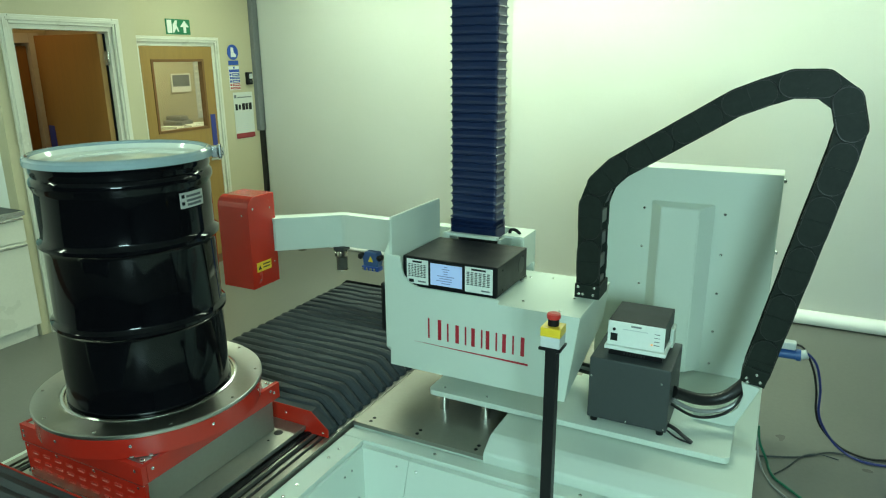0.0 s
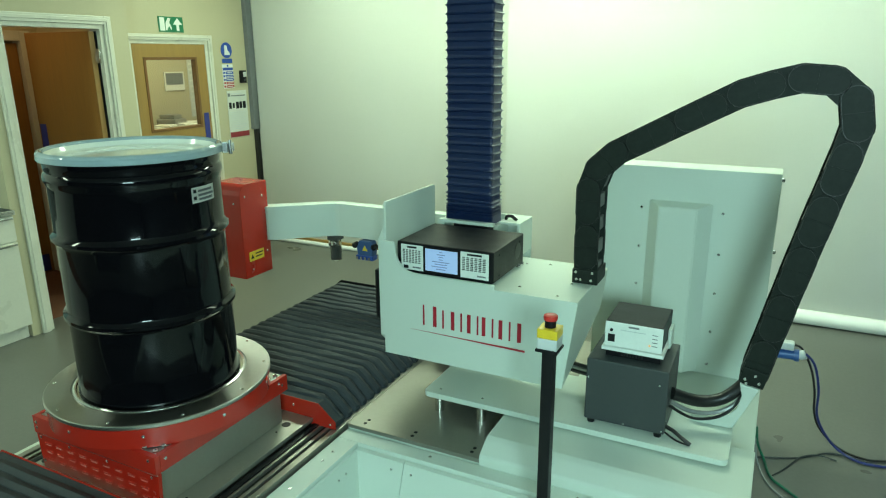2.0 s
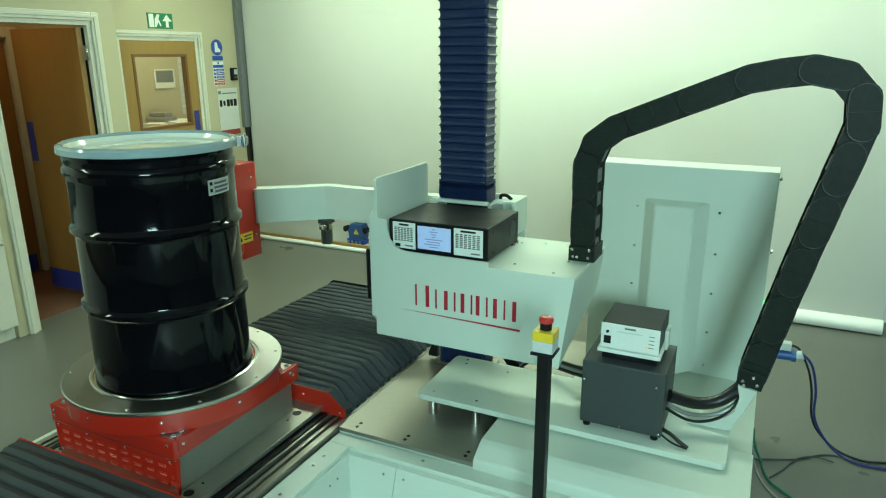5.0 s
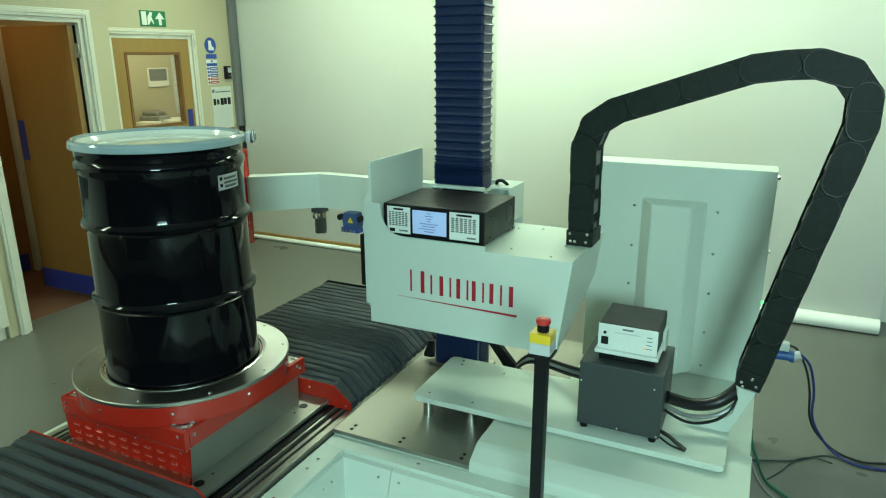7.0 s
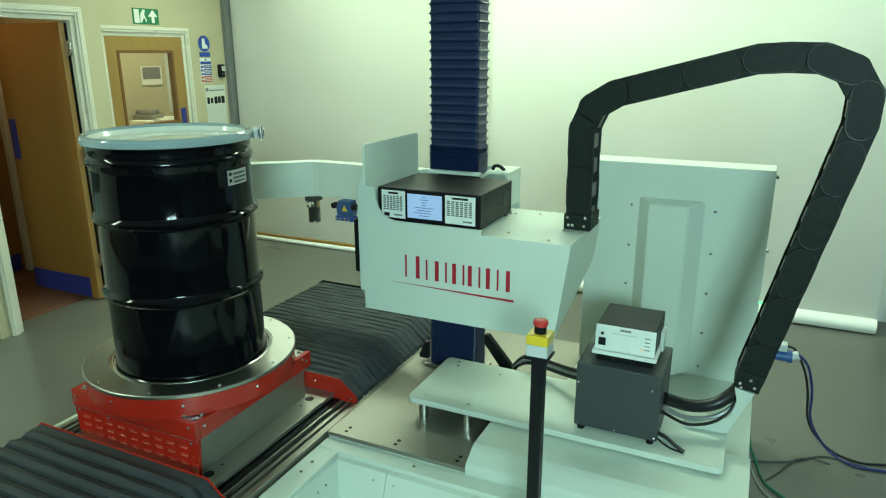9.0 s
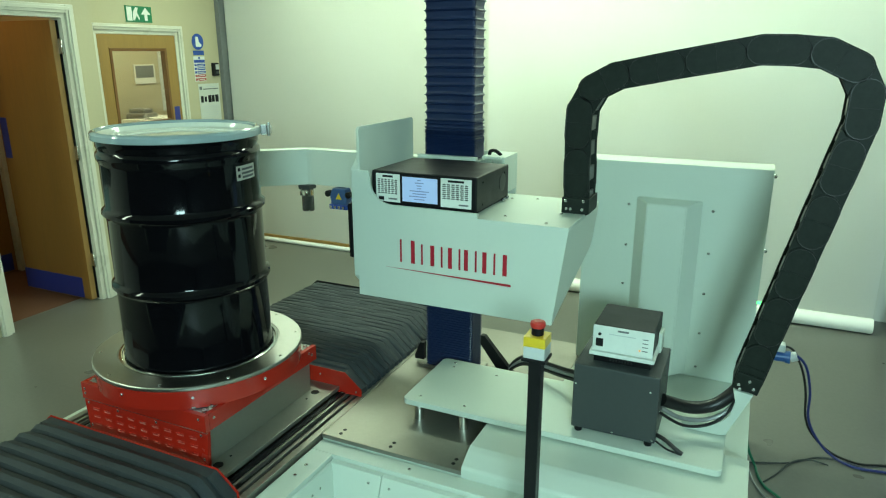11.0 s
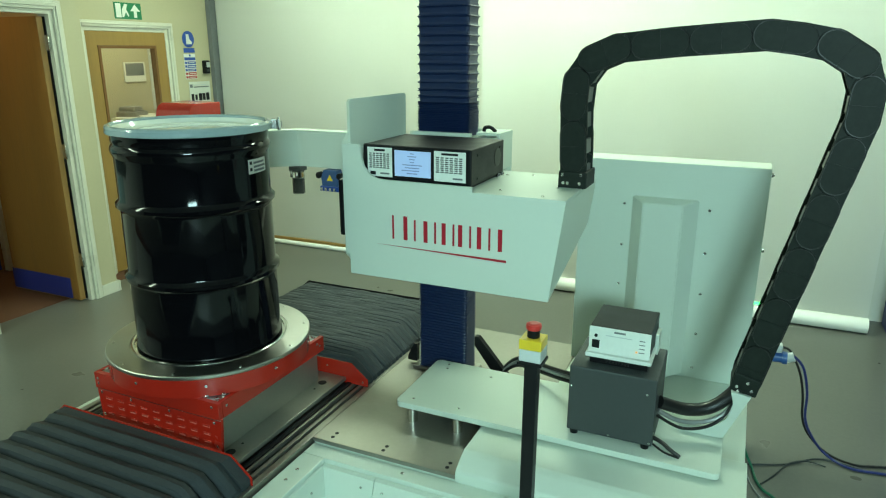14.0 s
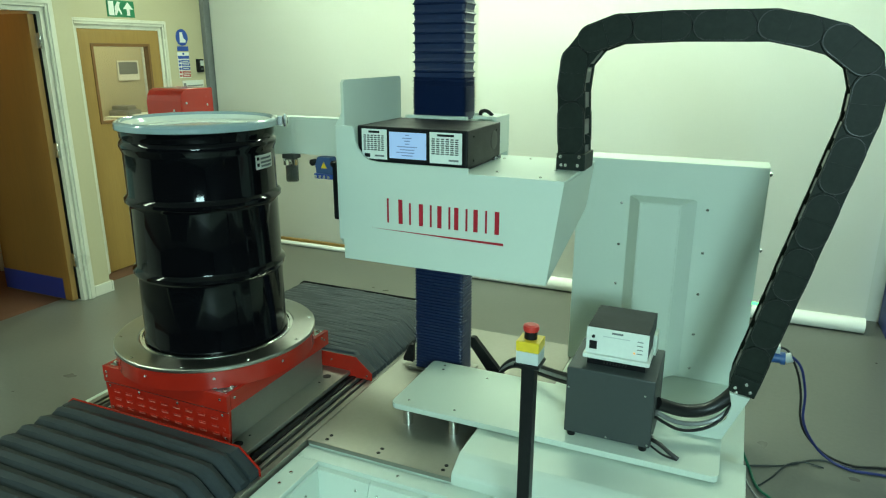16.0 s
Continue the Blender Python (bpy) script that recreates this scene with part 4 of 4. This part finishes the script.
part("lid", lathe([(0.2805, 0.874), (0.272, 0.858), (0.262, 0.853), (0.20, 0.855), (0.12, 0.859), (0.05, 0.861), (0.001, 0.861)], 96, close=False), M_LID_TOP, drum, "shiny white lid")
cl = part("clasp", box(0.303, 0.325, -0.02, 0.02, 0.848, 0.888, 0.003), M_CHROME, drum, "steel lever clasp", pose(0, 0, 0, 0, 0, 38))
bm = box(0.321, 0.345, -0.012, 0.012, 0.852, 0.884, 0.004)
add_lathe(bm, [(0.007, 0.845), (0.007, 0.895)], 10, 0.333, -0.018)
part("clasp_bolt", bm, M_CHROME, cl, "bolt and nut")
n = 10


def label_patch(a0, a1, z0, z1, r):
    bm = bmesh.new()
    g = [[bm.verts.new((r * cos(radians(a0 + (a1 - a0) * i / n)), r * sin(radians(a0 + (a1 - a0) * i / n)), z)) for z in (z0, z1)] for i in range(n + 1)]
    for i in range(n):
        bm.faces.new((g[i][0], g[i + 1][0], g[i + 1][1], g[i][1]))
    bmesh.ops.solidify(bm, geom=list(bm.faces), thickness=0.0006)
    return bm


LA = -4.5
lab = part("label", label_patch(LA, LA + 23.0, 0.701, 0.755, RB + 0.0012), M_PAPER, drum, "white printed label")
for a0, a1, z in ((LA + 5.5, LA + 20, 0.737), (LA + 5.5, LA + 21.5, 0.722), (LA + 6, LA + 20, 0.708)):
    part("label_print", label_patch(a0, a1, z, z + 0.008, RB + 0.0022), M_INK, lab, "plain grey bar")
for z in (0.736, 0.712):
    part("label_print", label_patch(LA + 1.4, LA + 4.0, z, z + 0.012, RB + 0.0022), M_BLACK, lab, "plain black bar")

# ---- horizontal bellows: folds that slide along the bed ----


def tent_fold(tall, half, seed, uneven=0.0025):
    """One fold across the bed: a creased ridge with shoulders that fall away, each a little uneven."""
    rng = random.Random(seed)
    bm = bmesh.new()
    rows = []
    xs = [-0.508, -0.506, -0.425, -0.40] + [-0.4 + 0.08 * i for i in range(1, 10)] + [0.40, 0.425, 0.506, 0.508]
    zs = [0.308, 0.362, 0.438, 0.449] + [0.452] * 9 + [0.449, 0.438, 0.362, 0.308]
    for y, k in ((-half, 1.0), (-half * 0.80, 0.50), (-half * 0.52, 0.12), (-half * 0.10, 0.0), (half * 0.45, 0.14), (half * 0.75, 0.42), (half, 1.0)):
        row = []
        for i, (x, z) in enumerate(zip(xs, zs)):
            edge = i in (0, len(xs) - 1)
            pull = (0.034 if abs(x) > 0.41 else 0.015) * k * (abs(x) > 0.39)
            w = 0.0 if edge else rng.uniform(-uneven, uneven)
            row.append(bm.verts.new((x - math.copysign(pull, x), y + w * 1.5, z - (0.0 if edge else tall * k * (0.7 if abs(x) > 0.43 else 1.0)) + w)))
        rows.append(row)
    for a, b in zip(rows, rows[1:]):
        for i in range(len(a) - 1):
            bm.faces.new((a[i], a[i + 1], b[i + 1], b[i])).smooth = True
    return bm


TENTS = [mesh_of("fold", tent_fold(0.040, 0.036, k), M_BELLOWS) for k in range(5)]
TENTS_FRONT = [mesh_of("fold", tent_fold(0.058, 0.047, k, 0.0011), M_BELLOWS) for k in range(5)]
rear = thing("rear_bellows", "black pleated fabric bellows behind the carriage", "bellows")
front = thing("front_bellows", "black pleated fabric bellows before the carriage", "bellows")
REAR, FRONT = [], []
for k, (owner, store, n) in enumerate(((rear, REAR, 22), (front, FRONT, 25))):
    for i in range(n):
        f = new("fold", (TENTS_FRONT if k else TENTS)[(i * 3 + k) % 5])
        f.parent = owner
        store.append(f)
part("end_plate", prism(END, 1, 1.545, 1.549), M_BLACK, rear, "black sheet steel end plate")
part("end_plate", prism(END, 1, -2.02, -2.016), M_BLACK, front, "black sheet steel end plate")

# ---- power supplies on the mounting plate ----
gb = thing("power_unit", "dark grey steel instrument case on rubber feet", "instrument")
part("case", box(1.474, 1.786, 0.50, 0.79, 0.452, 0.715, 0.006), M_GREY, gb)
for x, y in ((1.50, 0.515), (1.76, 0.515), (1.50, 0.76), (1.76, 0.76)):
    part("foot", lathe([(0.014, 0.436), (0.016, 0.4515)], 14, x, y), M_BLACK, gb, "black rubber foot")
bolts(gb, [(1.484, 0.50, 0.635), (1.755, 0.50, 0.655), (1.63, 0.50, 0.462), (1.775, 0.50, 0.465)], way="-y", r=0.004, h=0.002)
bolts(gb, [(1.786, 0.52 + 0.05 * i, 0.50 + 0.05 * i) for i in range(4)], way="x", r=0.005, h=0.003)
psu = thing("supply_unit", "small power supply with white front on the grey case", "instrument", pose(1.637, 0.545, 0.7155, 0, 0, 0))
part("case", box(-0.108, 0.108, 0.004, 0.235, 0.047, 0.150, 0.004), M_BLACK, psu)
part("tray", box(-0.118, 0.118, -0.010, 0.235, 0.031, 0.046, 0.003), M_PANEL_WHITE, psu, "white lower tray")
part("underside", box(-0.104, 0.104, 0.012, 0.225, 0.0, 0.0305, 0.002), M_BLACK, psu, "black vented underside")
fp = part("front_panel", box(-0.109, 0.109, 0.0, 0.0035, 0.048, 0.148, 0.001), M_PANEL_WHITE, psu, "white front panel")
part("switch", box(-0.097, -0.070, -0.004, -0.0005, 0.067, 0.098, 0.001), M_BLACK, fp, "black rocker switch")
part("socket", lathe([(0.006, 0), (0.006, 0.004), (0.003, 0.005)], 12), M_BLACK, fp, "black round socket", pose(-0.084, -0.0005, 0.115, 90))
part("print", box(-0.02, 0.02, -0.0012, -0.0003, 0.132, 0.139), M_INK, fp, "plain grey bar")
part("print", box(-0.05, 0.045, -0.0012, -0.0003, 0.118, 0.121), M_LTGREY, fp, "plain grey bar")
for i in range(4):
    part("print", box(0.07, 0.09, -0.0012, -0.0003, 0.072 + i * 0.015, 0.075 + i * 0.015), M_INK, fp, "plain grey bar")
part("led", box(0.059, 0.065, -0.002, -0.0003, 0.071, 0.077), M_LED_ORANGE, fp, "lit orange indicator")
part("rear_bracket", box(0.110, 0.124, 0.13, 0.20, 0.02, 0.10, 0.003), M_PAINT, psu, "cream side bracket")
for i in range(8):
    part("vent_slot", box(-0.045 + i * 0.011, -0.039 + i * 0.011, 0.0085, 0.0115, 0.008, 0.026), M_CABLE, psu)

# cables round the instruments
solid("black_hose", tube([(1.79, 0.60, 0.585), (1.88, 0.66, 0.545), (1.96, 0.70, 0.55), (2.02, 0.72, 0.60), (2.06, 0.725, 0.665)], 0.024, 12), M_CABLE, "thick black hose entering the cable chain", "hose")
solid("grey_hose", tube([(1.79, 0.58, 0.56), (1.86, 0.62, 0.515), (1.95, 0.67, 0.505), (2.02, 0.70, 0.55), (2.07, 0.715, 0.66)], 0.009), M_CABLE_GREY, "grey braided hose beside the black hose", "hose")
solid("black_lead", tube([(1.79, 0.56, 0.55), (1.87, 0.60, 0.498), (1.95, 0.65, 0.492), (2.01, 0.69, 0.53), (2.06, 0.705, 0.65)], 0.006), M_CABLE, "thin black lead beside the hoses", "cable")
solid("instrument_lead", tube([(1.787, 0.53, 0.475), (1.82, 0.515, 0.47), (1.85, 0.50, 0.458), (1.885, 0.49, 0.443)], 0.008), M_CABLE, "short black lead with plug on the plate", "cable")
solid("black_lead", tube([(1.787, 0.525, 0.452), (1.83, 0.50, 0.443), (1.88, 0.488, 0.441)], 0.004), M_CABLE, "thin black lead on the plate", "cable")
for k, dz in enumerate((0.0, 0.018, 0.034)):
    solid("tied_cable", tube([(1.475, 0.72, 0.53 + dz), (1.35, 0.80, 0.50 + dz), (1.22, 0.885, 0.475 + dz), (1.14, 0.93, 0.455 + dz), (1.08, 0.95, 0.41 + dz * 0.6), (1.05, 0.98, 0.352 + dz * 0.2)], 0.009), (M_CABLE, M_CABLE_GREY, M_CABLE)[k], "cables tied together behind the grey case", "cable")

# bracket that carries the fixed end of the chain
br = thing("chain_bracket", "pale grey-green bent bracket under the cable chain", "bracket")
part("arm", prism([(1.86, 0.4375), (2.000, 0.4375), (2.018, 0.442), (2.094, 0.625), (2.024, 0.636), (2.036, 0.585), (2.022, 0.525), (1.995, 0.493), (1.96, 0.478), (1.93, 0.474), (1.86, 0.472)], 1, 0.690, 0.75, 0.003), M_PAINT, br)

# ---- cable chain ----
chain = thing("cable_chain", "black nylon cable chain arching from base to head", "cable chain")
PITCH, HIGH, DEEP = 0.0965, 0.097, 0.125


def stadium(length, r, n=8):
    out = [(length / 2 + r * sin(pi * i / n), -r * cos(pi * i / n)) for i in range(n + 1)]
    return out + [(-length / 2 - r * sin(pi * i / n), r * cos(pi * i / n)) for i in range(n + 1)]


def plate_mesh(outer):
    """The side of a link: a plate with straight edges; the outer kind has round rims over both joints."""
    r = HIGH / 2
    if not outer:
        a, b = PITCH * 0.70, PITCH * 0.55
        return mesh_of("side_plate", prism([(-a, -r * 0.5), (-b, -r), (b, -r), (a, -r * 0.5), (a, r * 0.5), (b, r), (-b, r), (-a, r * 0.5)], 1, -0.005, 0.005), M_CHAIN)
    bm = prism(stadium(PITCH * 1.0, r), 1, -0.005, 0.005)
    add_prism(bm, [(-0.003, -r * 0.95), (0.003, -r * 0.95), (0.003, r * 0.95), (-0.003, r * 0.95)], 1, -0.0078, 0.0078)
    return mesh_of("side_plate", bm, M_CHAIN)


bar_mesh = mesh_of("crossbar", box(-0.026, 0.026, -DEEP / 2 + 0.018, DEEP / 2 - 0.018, -0.004, 0.004), M_CHAIN_BAR)
# black outline puts the shade of the link's engraved groove into colour
rim = stadium(PITCH * 0.98, HIGH * 0.46, 10)
ring_mesh = mesh_of("groove_shade", tube([(x, 0, z) for x, z in rim + rim[:1]], 0.0012, 5, 1), M_CABLE)
LINKS = []
plates = (plate_mesh(True), plate_mesh(False))
NL = 26
for i in range(NL):
    ob = new("link")
    ob.empty_display_size = 0.02
    ob.parent = chain
    gap = DEEP / 2 - (0.005 if i % 2 == 0 else 0.014)
    for me, y, z in ((plates[i % 2], -gap, 0), (plates[i % 2], gap, 0), (bar_mesh, 0, HIGH / 2 - 0.010), (bar_mesh, 0, 0.008 - HIGH / 2)):
        sub = new(me.name, me)
        sub.parent = ob
        sub.location = (0, y, z)
    if i % 2 == 0:
        sub = new("groove_shade", ring_mesh)
        sub.parent = ob
        sub.location = (0, -DEEP / 2 - 0.0001, 0)
    LINKS.append(ob)
part("fixed_end", box(-0.045, 0.045, -0.056, 0.084, -0.03, 0.035, 0.003), M_CHAIN, chain, "bolted end bracket", pose(2.068, 0.72, 0.678, 0, 13, 0))
bolts(chain, [(2.04, 0.664, 0.672), (2.09, 0.664, 0.662), (2.075, 0.664, 0.69), (2.045, 0.664, 0.655)], way="-y", r=0.006, h=0.003)
foot = part("chain_foot", box(1.353, 1.457, 0.664, 0.806, 0.0, 0.06, 0.003), M_CHAIN, head, "black bolted foot of the chain")
bolts(foot, [(x, 0.664, z) for x, z in ((1.372, 0.018), (1.388, 0.018), (1.432, 0.018), (1.368, 0.048), (1.436, 0.05))], way="-y", r=0.006, h=0.003)

# ---- emergency stop on its post ----
ep = thing("emergency_stop", "red emergency stop button in yellow box on black post", "emergency stop", pose(1.513, -0.135, 0.005, 0, 0, 0))
part("post", box(-0.018, 0.018, -0.018, 0.018, 0.06, 1.018, 0.003), M_BLACK, ep, "black square steel post")
part("post_foot", box(-0.07, 0.07, -0.07, 0.07, 0.0535, 0.0615, 0.002), M_BLACK, ep, "black foot plate")
part("bracket", box(-0.034, 0.034, -0.034, 0.034, 1.012, 1.020, 0.001), M_BLACK, ep, "black bracket")
part("lower_box", box(-0.0305, 0.0305, -0.0305, 0.0305, 1.021, 1.055, 0.003), M_LTGREY, ep, "light grey lower case")
part("upper_box", box(-0.031, 0.031, -0.031, 0.031, 1.0555, 1.084, 0.003), M_YELLOW, ep, "yellow upper case")
part("collar", lathe([(0.017, 1.0845), (0.017, 1.105)], 20), M_BLACK, ep, "black button collar")
part("button", lathe([(0.016, 1.1055), (0.020, 1.107), (0.0215, 1.114), (0.020, 1.121), (0.012, 1.124)], 24), M_RED_BTN, ep, "red mushroom button")


# ---- what moves ----
TIMES = (0.0, 4.0, 8.0, 12.0, 16.0)
HEAD_Z = (0.8938, 1.0226, 1.1500, 1.2764, 1.4019)
DRUM_Y = (-0.3616, -0.1767, 0.0, 0.1699, 0.3340)


def between(t, values):
    i = min(int(t // 4), 3)
    return values[i] + (values[i + 1] - values[i]) * (t - 4.0 * i) / 4.0


def head_z(t):
    return between(t, HEAD_Z)


def drum_y(t):
    return between(t, DRUM_Y)


SHAPES = {
    0.0: [(2.071, 0.691), (2.262, 1.607), (2.259, 1.691), (2.191, 1.764), (2.101, 1.778), (1.914, 1.712), (1.453, 1.415), (1.398, 1.320), (1.403, 0.902)],
    8.0: [(2.070, 0.692), (2.293, 1.639), (2.289, 1.704), (2.256, 1.772), (2.173, 1.813), (1.988, 1.812), (1.463, 1.653), (1.400, 1.578), (1.405, 1.155)],
    16.0: [(2.070, 0.692), (2.296, 1.657), (2.285, 1.772), (2.222, 1.840), (2.034, 1.893), (1.732, 1.894), (1.477, 1.883), (1.385, 1.766), (1.405, 1.408)],
}


def spread(line, n):
    """n + 1 points at even steps along a broken line."""
    line = [Vector(p) for p in line]
    cum = [0.0]
    for a, b in zip(line, line[1:]):
        cum.append(cum[-1] + (b - a).length)
    out = []
    for k in range(n + 1):
        s = cum[-1] * k / n
        i = max(j for j in range(len(line) - 1) if cum[j] <= s + 1e-9)
        out.append(line[i].lerp(line[i + 1], min(1.0, (s - cum[i]) / (cum[i + 1] - cum[i]))))
    return out


SPREAD = {t: spread(line, NL) for t, line in SHAPES.items()}


def chain_points(t):
    a, b = (0.0, 8.0) if t <= 8 else (8.0, 16.0)
    k = (t - a) / (b - a)
    line = [p.lerp(q, k) for p, q in zip(SPREAD[a], SPREAD[b])]
    # the upper bend swings out a little while it rolls between the first two shapes
    swing = 0.016 * sin(pi * t / 8) if t < 8 else 0.0
    return [p + Vector((swing * math.exp(-((i - 11) / 4) ** 2), 0)) for i, p in enumerate(line)]


def motions():
    ends = TIMES
    walk(head, [(t, pose(0, 0, head_z(t))) for t in ends])
    walk(mca, [(t, pose(0, 0, head_z(t))) for t in ends])
    walk(car, [(t, pose(0, drum_y(t), 0)) for t in ends])
    walk(drum, [(t, pose(0, drum_y(t), DZ)) for t in ends])
    for i, f in enumerate(REAR):
        n = len(REAR)
        walk(f, [(t, pose(0, drum_y(t) + 0.438 + (1.515 - drum_y(t) - 0.438) * (i + 0.5) / n, 0)) for t in ends])
    for i, f in enumerate(FRONT):
        n = len(FRONT)
        walk(f, [(t, pose(0, drum_y(t) - 0.434 - (drum_y(t) - 0.434 + 1.986) * (i + 0.5) / n, 0)) for t in ends])
    top = CEIL - 0.5
    for i, f in enumerate(UPPER):
        rows = []
        for t in TIMES:
            bottom = head_z(t) + 0.15
            packed = (0.0385 * UP - (top - bottom)) / 0.0325
            z = bottom
            for k in range(i + 1):
                share = min(1.0, max(0.0, packed - k))
                step = 0.006 * share + 0.0385 * (1 - share)
                z += step if k < i else step / 2
            rows.append((t, pose(COLX, COLY, z)))
        walk(f, rows)
    for i, f in enumerate(LOWER):
        walk(f, [(t, pose(COLX, COLY, 0.362 + (head_z(t) - 0.20 - 0.362) * (i + 0.5) / LOW)) for t in ends])
    keys = [0.0, 2.0, 4.0, 6.0, 8.0, 10.0, 12.0, 14.0, 16.0]
    for i, ob in enumerate(LINKS):
        rows = []
        for t in keys:
            p = chain_points(t)
            mid, d = (p[i] + p[i + 1]) / 2, p[i + 1] - p[i]
            rows.append((t, pose(mid.x, 0.735, mid.y, 0, -math.degrees(math.atan2(d.y, d.x)), 0)))
        walk(ob, rows)


motions()
